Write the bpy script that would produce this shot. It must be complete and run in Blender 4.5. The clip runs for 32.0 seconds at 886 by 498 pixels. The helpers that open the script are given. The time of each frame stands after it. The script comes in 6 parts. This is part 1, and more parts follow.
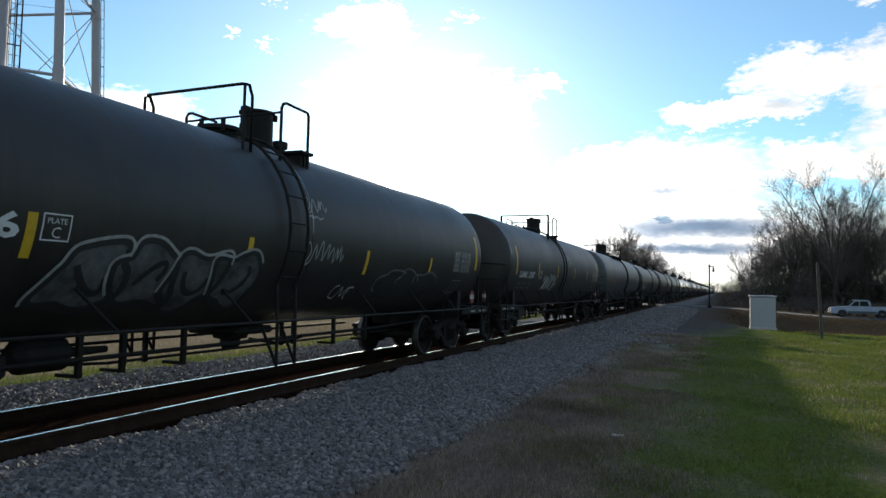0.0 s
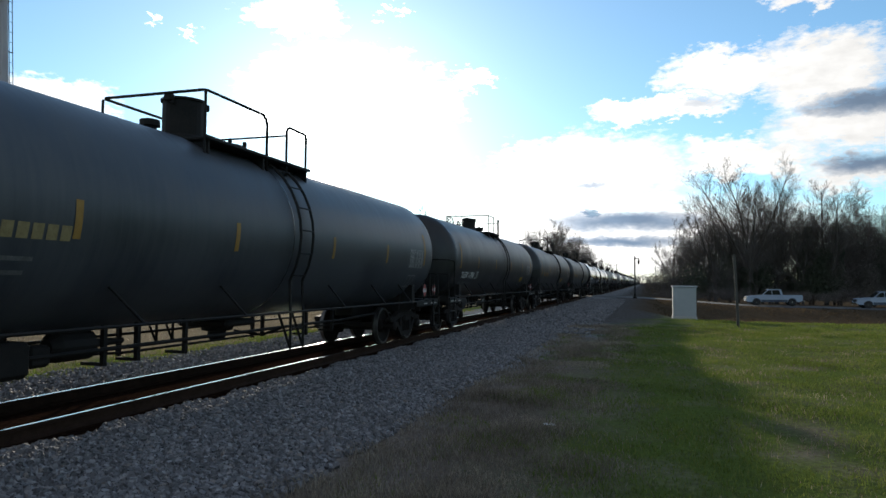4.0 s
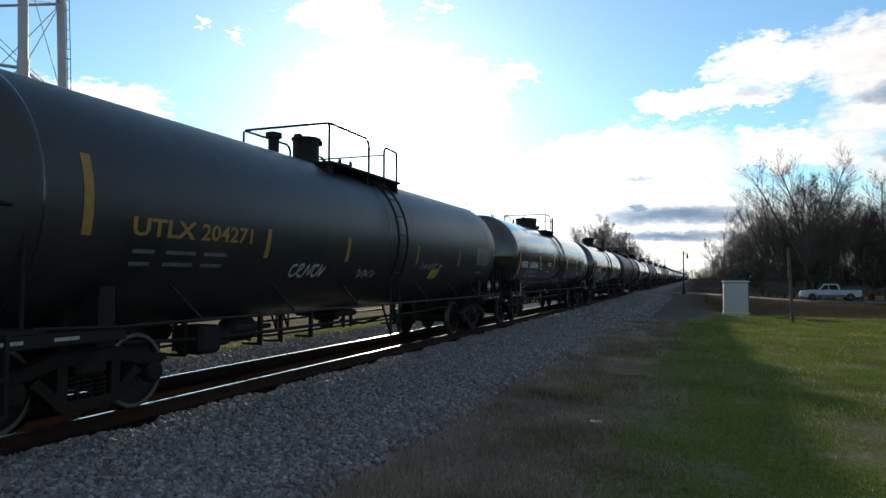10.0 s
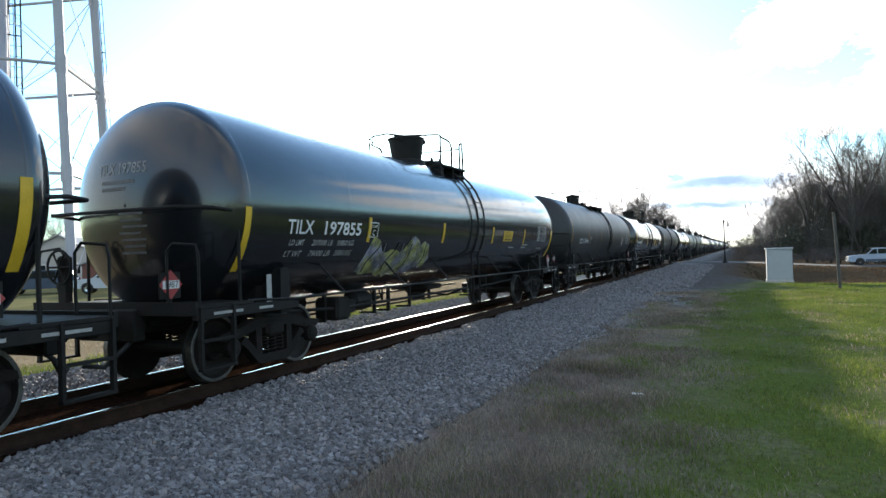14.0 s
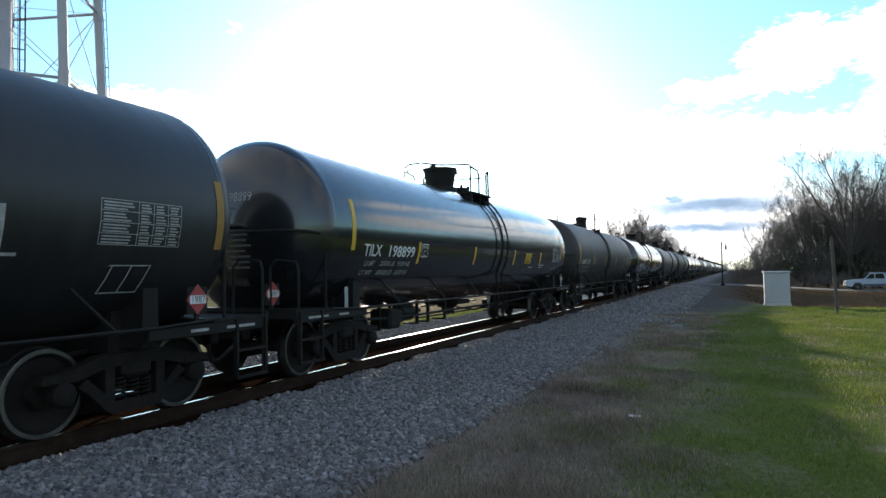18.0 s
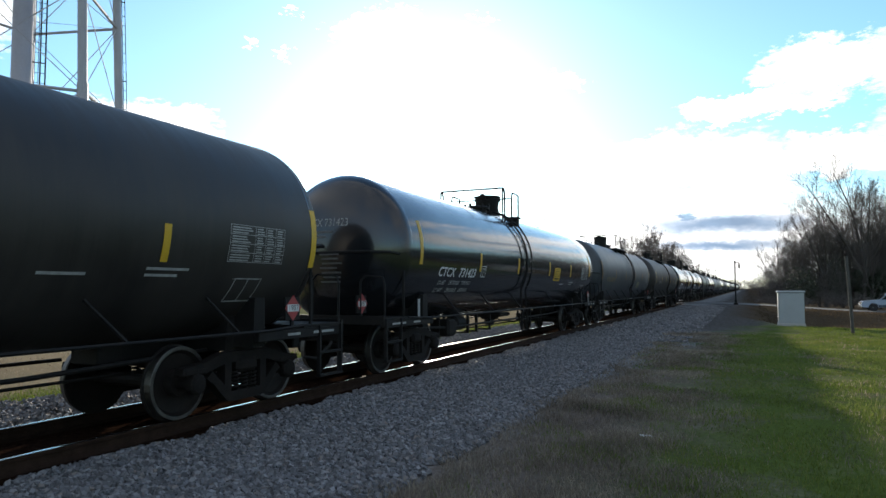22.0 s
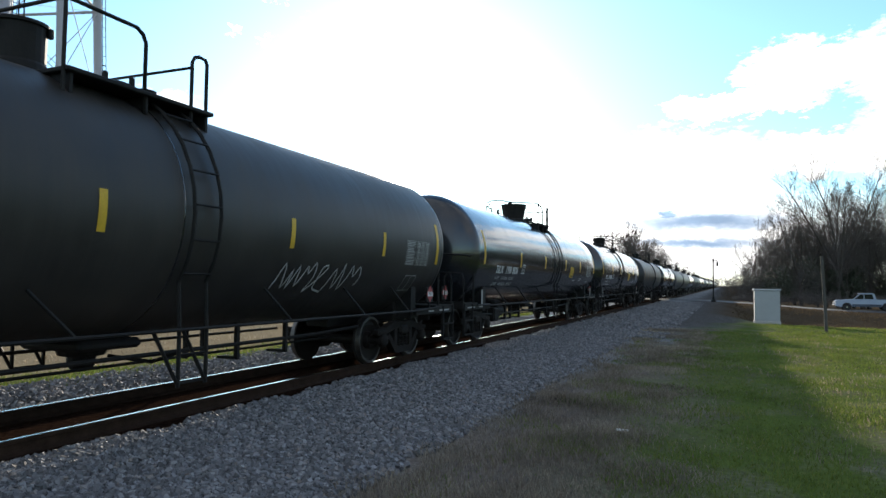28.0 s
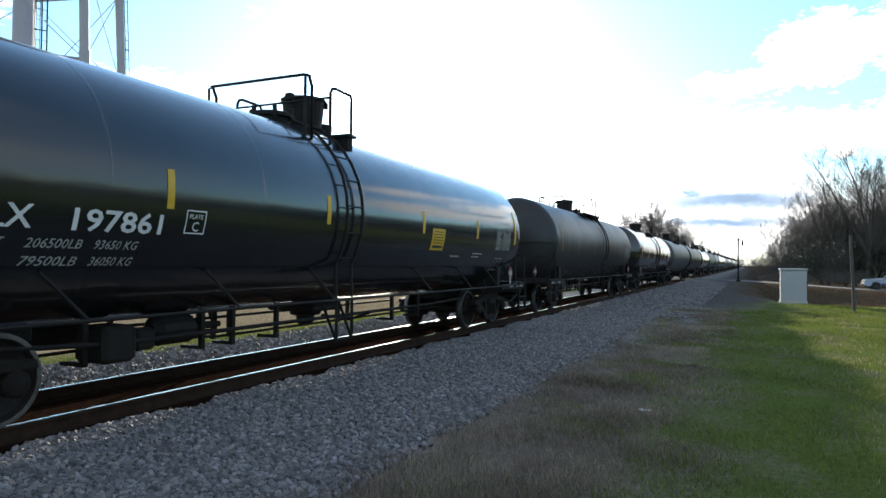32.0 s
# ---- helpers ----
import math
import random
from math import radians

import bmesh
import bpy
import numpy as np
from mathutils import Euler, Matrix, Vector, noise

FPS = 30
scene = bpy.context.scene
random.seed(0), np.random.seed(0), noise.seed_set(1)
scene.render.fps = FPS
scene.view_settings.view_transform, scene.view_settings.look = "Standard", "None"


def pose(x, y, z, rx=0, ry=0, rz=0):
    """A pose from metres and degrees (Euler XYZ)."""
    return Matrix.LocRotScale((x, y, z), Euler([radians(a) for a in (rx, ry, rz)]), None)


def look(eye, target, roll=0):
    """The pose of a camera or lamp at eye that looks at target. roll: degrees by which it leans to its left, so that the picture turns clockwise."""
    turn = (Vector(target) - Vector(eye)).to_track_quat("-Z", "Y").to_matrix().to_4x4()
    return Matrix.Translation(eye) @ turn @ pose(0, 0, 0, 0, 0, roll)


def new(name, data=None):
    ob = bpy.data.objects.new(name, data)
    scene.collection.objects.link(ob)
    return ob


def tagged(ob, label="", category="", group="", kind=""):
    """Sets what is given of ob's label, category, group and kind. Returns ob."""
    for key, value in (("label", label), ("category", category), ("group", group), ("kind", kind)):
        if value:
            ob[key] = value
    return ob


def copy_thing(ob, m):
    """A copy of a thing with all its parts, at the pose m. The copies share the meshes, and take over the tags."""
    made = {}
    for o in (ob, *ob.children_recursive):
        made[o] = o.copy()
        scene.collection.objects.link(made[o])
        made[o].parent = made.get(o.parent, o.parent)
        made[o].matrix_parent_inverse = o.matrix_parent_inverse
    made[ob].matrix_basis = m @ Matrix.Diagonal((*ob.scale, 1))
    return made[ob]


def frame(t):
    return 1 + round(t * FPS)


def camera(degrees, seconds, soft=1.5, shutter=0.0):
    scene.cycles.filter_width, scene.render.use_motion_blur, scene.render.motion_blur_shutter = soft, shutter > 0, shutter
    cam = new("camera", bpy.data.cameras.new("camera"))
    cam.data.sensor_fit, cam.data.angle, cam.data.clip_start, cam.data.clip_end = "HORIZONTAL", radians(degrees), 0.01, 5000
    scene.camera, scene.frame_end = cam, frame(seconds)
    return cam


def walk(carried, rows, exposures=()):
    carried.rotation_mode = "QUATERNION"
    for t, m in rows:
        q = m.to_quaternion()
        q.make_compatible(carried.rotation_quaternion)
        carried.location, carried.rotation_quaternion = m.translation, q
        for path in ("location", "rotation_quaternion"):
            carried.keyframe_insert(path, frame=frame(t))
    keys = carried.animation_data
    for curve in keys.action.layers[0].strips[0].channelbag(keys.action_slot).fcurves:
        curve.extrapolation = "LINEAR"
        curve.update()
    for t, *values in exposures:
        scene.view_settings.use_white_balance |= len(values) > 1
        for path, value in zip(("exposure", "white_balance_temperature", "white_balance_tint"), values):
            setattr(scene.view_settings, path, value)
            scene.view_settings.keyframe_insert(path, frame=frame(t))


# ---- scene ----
EYE = Vector((0.0, 0.0, 1.85))


def aim(yaw, pitch, roll):
    """Camera pose: degrees to the left of the track, upward, and leaning."""
    a, b = radians(yaw), radians(pitch)
    way = Vector((-math.sin(a) * math.cos(b), math.cos(a) * math.cos(b), math.sin(b)))
    return look(EYE, EYE + way, roll)


cam = camera(67.2, 32.0)
walk(cam, [(t, aim(a, b, c)) for t, a, b, c in (
    (0, 22.62, 3.17, 1.17), (0.5, 19.30, 2.86, 1.40), (1, 16.12, 2.80, 1.74), (1.5, 15.66, 2.84, 1.77), (2, 16.05, 3.00, 1.71),
    (2.5, 15.97, 3.02, 1.85), (3, 16.23, 3.01, 1.37), (3.5, 16.17, 2.61, 0.66), (5.5, 19.86, 3.42, 0.20), (6, 19.99, 3.13, 0.00),
    (6.5, 19.41, 3.08, -0.29), (7, 19.09, 3.22, -0.27), (7.5, 19.10, 3.46, -0.01), (8, 19.43, 3.80, -0.21), (8.5, 19.69, 3.88, 0.08),
    (9, 19.88, 3.47, 0.22), (9.5, 20.11, 3.34, 0.21), (10, 20.65, 2.40, 0.19), (10.5, 23.25, 0.70, -0.48), (11, 24.43, 0.35, -1.24),
    (11.5, 25.25, 0.35, -1.97), (12, 25.13, -0.03, -1.73), (12.5, 24.41, 0.18, -2.39), (13, 23.64, 0.18, -2.54), (13.5, 23.54, 0.21, -2.00),
    (14, 23.70, 0.52, -1.74), (14.5, 23.93, 0.93, -1.99), (15, 24.37, 1.18, -1.72), (15.5, 24.37, 1.21, -1.23), (17.5, 23.46, 1.79, -0.47),
    (18, 23.50, 2.11, -0.91), (18.5, 23.66, 2.48, -0.42), (19, 23.66, 2.93, -0.44), (19.5, 23.25, 2.99, -0.43), (20, 22.76, 3.05, -0.65),
    (20.5, 22.65, 3.10, -0.48), (21, 22.94, 3.24, -0.46), (21.5, 23.96, 3.20, -0.22), (22, 24.45, 3.43, -0.18), (22.5, 24.87, 3.54, 0.02),
    (23, 24.97, 3.63, -0.13), (23.5, 24.16, 3.57, -0.19), (24, 23.47, 3.59, -0.42), (24.5, 22.96, 3.63, -1.15), (25, 22.59, 3.40, -1.15),
    (25.5, 22.37, 3.10, -1.22), (26, 22.14, 2.96, -0.97), (26.5, 21.97, 2.85, -0.69), (28.5, 23.12, 2.83, 0.99), (29, 23.38, 2.65, 0.75),
    (29.5, 23.52, 2.24, 0.99), (30, 23.65, 2.03, 0.78), (30.5, 23.92, 1.73, 0.48), (31, 24.17, 1.49, 0.67), (31.5, 24.50, 1.14, 0.82),
    (32, 24.70, 1.17, 0.48),
)], exposures=[
    (0, 0.1), (9.6, -0.02), (10.3, 0.2), (11.0, 0.75), (12.0, 1.15), (14.5, 1.2), (15.5, 1.0),
    (17.5, 0.8), (19.0, 0.65), (22.0, 0.5), (24.0, 0.6), (26.5, 0.65), (28.5, 0.75), (32.0, 0.9)])

# ---- light ----
SUN_BEARING, SUN_HEIGHT = -25.8, 12.2     # degrees right of the track, and up
sb, sh = radians(SUN_BEARING), radians(SUN_HEIGHT)
SUN_WAY = Vector((math.sin(sb) * math.cos(sh), math.cos(sb) * math.cos(sh), math.sin(sh)))
sun = new("sun", bpy.data.lights.new("sun", "SUN"))
sun.data.energy, sun.data.angle, sun.data.color = 4.2, radians(0.8), (1.0, 0.9, 0.74)
sun.matrix_world = look(SUN_WAY * 60, (0, 0, 0))


class Nodes:
    """Short hand for node trees."""

    def __init__(self, tree):
        self.tree = tree
        tree.nodes.clear()

    def add(self, kind, **ins):
        n = self.tree.nodes.new("ShaderNode" + kind)
        for k, v in ins.items():
            self.put(n, k, v)
        return n

    def put(self, n, key, v):
        sock = n.inputs[int(key[1:])] if key[0] == "i" and key[1:].isdigit() else n.inputs[key.replace("_", " ")]
        if isinstance(v, bpy.types.NodeSocket):
            self.tree.links.new(v, sock)
        else:
            sock.default_value = v

    def math(self, op, a, b=0.0, clamp=False):
        n = self.add("Math", i0=a, i1=b)
        n.operation, n.use_clamp = op, clamp
        return n.outputs[0]

    def ramp(self, fac, stops):
        n = self.add("ValToRGB", Fac=fac)
        el = n.color_ramp.elements
        while len(el) < len(stops):
            el.new(0.5)
        for e, (p, c) in zip(el, stops):
            e.position = p
            e.color = (c, c, c, 1) if isinstance(c, (int, float)) else (*c, 1)
        return n.outputs[0]

    def mix(self, fac, a, b, kind="MIX"):
        n = self.add("MixRGB", Fac=fac, Color1=a if not isinstance(a, tuple) else (*a, 1)[:4], Color2=b if not isinstance(b, tuple) else (*b, 1)[:4])
        n.blend_type = kind
        return n.outputs[0]

    def noise(self, vec, scale, detail=4.0, rough=0.55):
        n = self.add("TexNoise", Scale=scale, Detail=detail, Roughness=rough)
        if vec is not None:
            self.tree.links.new(vec, n.inputs["Vector"])
        return n.outputs["Fac"]


world = bpy.data.worlds.new("sky")
scene.world = world
world.use_nodes = True
w = Nodes(world.node_tree)
sky = w.add("TexSky")
sky.sky_type, sky.sun_disc = "NISHITA", False
sky.sun_elevation, sky.sun_rotation = sh, sb
sky.air_density, sky.dust_density, sky.ozone_density = 1.0, 0.12, 2.4
ray = w.add("TexCoord").outputs["Generated"]
axes = w.add("SeparateXYZ", Vector=ray)
bearing = w.math("MULTIPLY", w.math("ARCTAN2", axes.outputs[0], axes.outputs[1]), 57.296)
height = w.math("MULTIPLY", w.math("ARCSINE", axes.outputs[2]), 57.296)
# cloud layer: broken cumulus, flattened towards the horizon
flat = w.add("CombineXYZ", X=bearing, Y=w.math("MULTIPLY", height, 2.2))
wob = w.add("TexNoise", Vector=flat.outputs[0], Scale=0.22, Detail=9.0, Roughness=0.68)
shift = w.add("VectorMath", i0=wob.outputs["Color"], i1=(0.5, 0.5, 0.5))
shift.operation = "SUBTRACT"
ragged = w.add("VectorMath", i0=shift.outputs[0], i1=(7.0, 4.6, 0))
ragged.operation = "MULTIPLY"
sx = w.add("SeparateXYZ", Vector=ragged.outputs[0])
rb_calm = w.math("ADD", bearing, w.math("MULTIPLY", sx.outputs[0], 0.8))
rh_calm = w.math("ADD", height, w.math("MULTIPLY", sx.outputs[1], 0.45))
puff = w.add("TexNoise", Vector=flat.outputs[0], Scale=0.95, Detail=6.0, Roughness=0.6)
px = w.add("SeparateXYZ", Vector=puff.outputs["Color"])
rb = w.math("ADD", w.math("ADD", bearing, sx.outputs[0]), w.math("MULTIPLY", w.math("SUBTRACT", px.outputs[0], 0.5), 4.6))
rh = w.math("ADD", w.math("ADD", height, sx.outputs[1]), w.math("MULTIPLY", w.math("SUBTRACT", px.outputs[1], 0.5), 3.0))


def blob(b, h, sb_, sh_, soft, rb=rb, rh=rh):
    """A cloud at a bearing and height, with half widths in degrees: 1 inside, 0 outside."""
    x = w.math("DIVIDE", w.math("SUBTRACT", rb, b), sb_)
    y = w.math("DIVIDE", w.math("SUBTRACT", rh, h), sh_)
    d = w.math("ADD", w.math("MULTIPLY", x, x), w.math("MULTIPLY", y, y))
    return w.math("MULTIPLY", w.math("SUBTRACT", 1.0 + soft, d), 1.0 / (2 * soft), clamp=True)


CLOUDS = ((-24.8, 14.9, 8.4, 4.0, .45), (-29.6, 21.4, 3.6, 1.5, .6), (1.2, 14.0, 5.4, 1.0, .4), (6.2, 16.4, 4.6, 1.8, .4), (13.0, 15.8, 4.8, 2.7, .45),
          (14.6, 11.8, 5.2, 2.0, .5), (-4.0, 9.2, 7.6, 2.8, .6), (8.0, 9.9, 5.2, 1.4, .5), (15.5, 8.2, 4.8, 1.4, .7), (-2.0, 3.6, 16.0, 3.6, .6), (12.0, 21.0, 2.4, .6, .8),
          (-41.2, 20.0, .55, .3, .8), (-38.2, 19.2, .7, .3, .8), (-37.2, 22.2, .5, .3, .8), (-21.5, 22.2, .6, .4, .8),
          (-14.5, 17.2, 1.3, .7, .8), (-48.5, 13.2, 4.6, 1.5, .6), (24, 12, 6, 4, .6), (20, 22, 5, 2.0, .6), (-62, 19, 4, 2, .6))
cover = None
for c in CLOUDS:
    m = blob(*c)
    cover = m if cover is None else w.math("MAXIMUM", cover, m)
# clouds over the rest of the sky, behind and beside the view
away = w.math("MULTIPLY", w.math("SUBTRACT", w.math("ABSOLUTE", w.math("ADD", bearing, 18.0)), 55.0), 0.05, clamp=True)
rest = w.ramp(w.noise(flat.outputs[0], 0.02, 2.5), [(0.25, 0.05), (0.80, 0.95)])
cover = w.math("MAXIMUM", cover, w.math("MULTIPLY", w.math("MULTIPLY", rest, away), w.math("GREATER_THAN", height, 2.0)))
dark = None
for c in ((-1.3, 5.1, 5.2, .75, .9), (-2.0, 3.4, 4.4, .4, .9), (-17.6, 14.9, 1.5, .45, .9, .8), (-4.2, 8.2, 1.3, .25, .9, .6), (4.4, 14.3, 1.3, .4, .9, .35),
          (15.9, 13.2, 3.4, .8, .9), (16.2, 8.8, 3.0, .7, .9), (-4.2, 5.8, .7, .35, .6)):
    m = blob(*c[:5], rb_calm, rh_calm) if len(c) == 5 else w.math("MULTIPLY", blob(*c[:5], rb_calm, rh_calm), c[5])
    dark = m if dark is None else w.math("MAXIMUM", dark, m)
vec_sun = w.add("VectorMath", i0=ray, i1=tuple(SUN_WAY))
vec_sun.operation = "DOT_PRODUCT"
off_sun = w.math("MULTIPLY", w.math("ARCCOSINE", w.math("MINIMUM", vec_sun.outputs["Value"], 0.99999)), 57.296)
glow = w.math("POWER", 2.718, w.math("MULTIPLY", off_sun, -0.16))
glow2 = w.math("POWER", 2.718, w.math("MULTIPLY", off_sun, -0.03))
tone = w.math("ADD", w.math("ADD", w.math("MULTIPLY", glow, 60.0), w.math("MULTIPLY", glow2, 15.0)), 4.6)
grain = w.math("ADD", w.math("MULTIPLY", w.noise(flat.outputs[0], 0.5, 5.0), 0.5), 0.75)
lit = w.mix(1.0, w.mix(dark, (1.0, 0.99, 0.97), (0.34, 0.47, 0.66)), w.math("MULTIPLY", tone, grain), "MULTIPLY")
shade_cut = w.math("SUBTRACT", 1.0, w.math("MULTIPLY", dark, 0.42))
lit = w.mix(1.0, lit, shade_cut, "MULTIPLY")
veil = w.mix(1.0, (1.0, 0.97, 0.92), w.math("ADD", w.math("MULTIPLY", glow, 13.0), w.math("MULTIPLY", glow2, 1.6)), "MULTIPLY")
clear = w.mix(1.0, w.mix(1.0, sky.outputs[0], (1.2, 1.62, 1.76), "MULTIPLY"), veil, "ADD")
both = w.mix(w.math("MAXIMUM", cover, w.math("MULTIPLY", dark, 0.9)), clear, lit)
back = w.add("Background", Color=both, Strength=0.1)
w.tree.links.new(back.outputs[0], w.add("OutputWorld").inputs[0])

# ---- materials ----


def material(name, fill):
    m = bpy.data.materials.new(name)
    m.use_nodes = True
    n = Nodes(m.node_tree)
    b = n.add("BsdfPrincipled")
    n.tree.links.new(b.outputs[0], n.add("OutputMaterial").inputs[0])
    fill(n, b)
    return m


def surface(name, low, high, rough=(0.5, 0.7), scale=3.0, fine=40.0, bump=0.1, metal=0.0, relief=0.01, world_space=False, per_piece=0.0, spec=0.5):
    """Two-scale colour variation between low and high, with roughness variation and fine relief."""
    def fill(n, b):
        tc = n.add("TexCoord").outputs["Object"]
        if world_space:
            tc = n.add("NewGeometry").outputs["Position"]
        big = n.noise(tc, scale, 5.0)
        small = n.noise(tc, fine, 3.0)
        f = n.math("ADD", n.math("MULTIPLY", big, 0.6), n.math("MULTIPLY", small, 0.4))
        col = n.mix(n.ramp(f, [(0.33, 0), (0.67, 1)]), low, high)
        if per_piece:
            r = n.add("ObjectInfo").outputs["Random"]
            col = n.mix(1.0, col, n.math("ADD", n.math("MULTIPLY", r, per_piece), 1.0 - per_piece / 2), "MULTIPLY")
        n.put(b, "Base Color", col)
        n.put(b, "Metallic", metal)
        n.put(b, "Specular_IOR_Level", spec)
        n.put(b, "Roughness", n.math("ADD", n.math("MULTIPLY", f, rough[1] - rough[0]), rough[0]))
        if bump:
            bn = n.add("Bump", Strength=bump, Distance=relief, Height=small)
            n.put(b, "Normal", bn.outputs[0])
    return material(name, fill)


def tank_paint(name, low, high, rough, dust, dust_colour, coat=0.0, spec=0.5):
    """Tank shell paint with road dust, streaks that run down and a faint plate wobble."""
    def fill(n, b):
        tc = n.add("TexCoord").outputs["Object"]
        pick = n.add("ObjectInfo").outputs["Random"]
        move = n.add("VectorMath", i0=tc, i1=n.add("CombineXYZ", X=n.math("MULTIPLY", pick, 37.0), Y=n.math("MULTIPLY", pick, 91.0)).outputs[0])
        move.operation = "ADD"
        streak = n.add("Mapping", Vector=move.outputs[0], Scale=(1.2, 6.0, 0.35))
        runs = n.noise(streak.outputs[0], 1.6, 6.0, 0.6)
        stain = n.noise(move.outputs[0], 0.9, 5.0)
        grit = n.noise(move.outputs[0], 60.0, 2.0)
        amount = n.math("MULTIPLY", n.ramp(n.math("ADD", n.math("MULTIPLY", runs, 0.55), n.math("MULTIPLY", stain, 0.45)), [(0.40, 0), (0.72, 1)]), dust)
        col = n.mix(n.ramp(stain, [(0.3, 0), (0.7, 1)]), low, high)
        n.put(b, "Base Color", n.mix(amount, col, dust_colour))
        n.put(b, "Roughness", n.math("ADD", n.math("ADD", n.math("MULTIPLY", amount, 0.35), rough), n.math("MULTIPLY", grit, 0.05)))
        n.put(b, "Specular_IOR_Level", spec)
        plate = n.noise(move.outputs[0], 0.7, 2.0)
        bn = n.add("Bump", Strength=0.25, Distance=0.03, Height=plate)
        bn2 = n.add("Bump", Strength=0.03, Distance=0.004, Height=grit, Normal=bn.outputs[0])
        n.put(b, "Normal", bn2.outputs[0])
        n.put(b, "Coat_Weight", coat)
        n.put(b, "Coat_Roughness", n.math("ADD", n.math("MULTIPLY", runs, 0.06), 0.07))
        n.put(b, "Coat_IOR", 1.6)
        n.put(b, "Coat_Normal", bn.outputs[0])
    return material(name, fill)


M = {}
M["shiny"] = tank_paint("black gloss tank paint", (0.006, 0.007, 0.009), (0.011, 0.012, 0.014), 0.2, 0.14, (0.035, 0.035, 0.036), 0.75, 0.4)
M["matte"] = tank_paint("weathered black tank paint", (0.010, 0.0105, 0.012), (0.019, 0.019, 0.020), 0.36, 0.4, (0.042, 0.038, 0.036), 0.0, 0.5)
M["brown"] = tank_paint("dusty brown-black tank paint", (0.014, 0.012, 0.0105), (0.026, 0.023, 0.020), 0.42, 0.5, (0.062, 0.05, 0.042), 0.0, 0.5)
M["grey"] = tank_paint("faded grey-black tank paint", (0.030, 0.034, 0.041), (0.052, 0.057, 0.066), 0.36, 0.55, (0.105, 0.108, 0.112))
M["steel"] = surface("black underframe steel", (0.006, 0.006, 0.006), (0.020, 0.017, 0.015), (0.5, 0.8), 2.5, 30, 0.15, spec=0.22)
M["cast"] = surface("grimy cast steel", (0.006, 0.005, 0.0045), (0.022, 0.017, 0.014), (0.65, 0.9), 4, 35, 0.25, spec=0.2)
M["wheel"] = surface("worn wheel steel", (0.009, 0.0072, 0.0065), (0.026, 0.020, 0.017), (0.55, 0.8), 4, 50, 0.1, spec=0.2)
M["tread"] = surface("polished wheel rim", (0.10, 0.095, 0.09), (0.2, 0.19, 0.18), (0.4, 0.55), 6, 60, 0.03, metal=1.0)
M["yellow"] = surface("yellow reflective tape", (0.55, 0.33, 0.015), (0.72, 0.45, 0.03), (0.35, 0.6), 6, 60, 0.03)
M["ochre"] = surface("faded yellow paint", (0.24, 0.125, 0.02), (0.36, 0.20, 0.035), (0.5, 0.7), 9, 70, 0.03)
M["white"] = surface("white stencil paint", (0.55, 0.55, 0.54), (0.78, 0.78, 0.77), (0.5, 0.7), 9, 70, 0.02)
M["dull_white"] = surface("dirty white stencil paint", (0.22, 0.22, 0.21), (0.42, 0.42, 0.41), (0.5, 0.7), 9, 70, 0.02)
M["red"] = surface("red placard", (0.28, 0.03, 0.03), (0.40, 0.06, 0.06), (0.4, 0.6), 8, 60, 0.02)
M["faint"] = surface("worn grey stencil paint", (0.07, 0.07, 0.07), (0.17, 0.17, 0.165), (0.5, 0.7), 9, 70, 0.02)
M["tan"] = surface("faded dusty yellow paint", (0.20, 0.15, 0.06), (0.33, 0.26, 0.12), (0.5, 0.7), 9, 70, 0.03)
M["cream"] = surface("sun-bleached yellow notice", (0.34, 0.31, 0.18), (0.46, 0.42, 0.26), (0.5, 0.7), 5, 40, 0.03)
M["soot"] = surface("black spray paint", (0.012, 0.012, 0.012), (0.03, 0.03, 0.03), (0.5, 0.7), 3, 30, 0.02)
M["silver"] = surface("thin silver spray paint", (0.014, 0.014, 0.015), (0.16, 0.16, 0.165), (0.45, 0.6), 1.9, 9, 0.02)


def spray_fill(n, b):
    """Yellow over lilac, worn through to the black shell in places."""
    tc = n.add("TexCoord").outputs["Object"]
    col = n.mix(n.ramp(n.noise(tc, 1.9, 5.0, 0.6), [(0.42, 0), (0.56, 1)]), (0.30, 0.29, 0.40), (0.40, 0.39, 0.13))
    worn_ = n.ramp(n.noise(tc, 3.6, 6.0, 0.7), [(0.40, 0.8), (0.58, 0.0)])
    n.put(b, "Base Color", n.mix(worn_, col, (0.02, 0.02, 0.02)))
    n.put(b, "Roughness", 0.6)


M["spray"] = material("yellow and lilac spray paint", spray_fill)
M["rail_top"] = surface("polished rail head", (0.42, 0.41, 0.40), (0.56, 0.55, 0.53), (0.16, 0.28), 5, 60, 0.03, metal=1.0)
M["rust"] = surface("rusty rail web", (0.020, 0.0115, 0.0075), (0.044, 0.026, 0.018), (0.8, 0.95), 5, 60, 0.3, spec=0.1)
M["tie"] = surface("creosoted tie timber", (0.022, 0.013, 0.009), (0.07, 0.044, 0.03), (0.85, 0.97), 6, 50, 0.6, relief=0.02, per_piece=0.5, spec=0.0)
M["tower"] = surface("pale painted tower steel", (0.33, 0.32, 0.36), (0.42, 0.41, 0.45), (0.4, 0.6), 0.4, 8, 0.05)
M["cabinet"] = surface("light grey painted cabinet", (0.34, 0.355, 0.37), (0.41, 0.425, 0.435), (0.35, 0.55), 1.5, 25, 0.04)
M["wood"] = surface("grey weathered pole wood", (0.05, 0.046, 0.042), (0.10, 0.093, 0.084), (0.8, 0.95), 4, 40, 0.4)
M["bark"] = surface("grey brown bark", (0.05, 0.042, 0.036), (0.13, 0.11, 0.096), (0.85, 0.95), 2, 20, 0.5, relief=0.02)
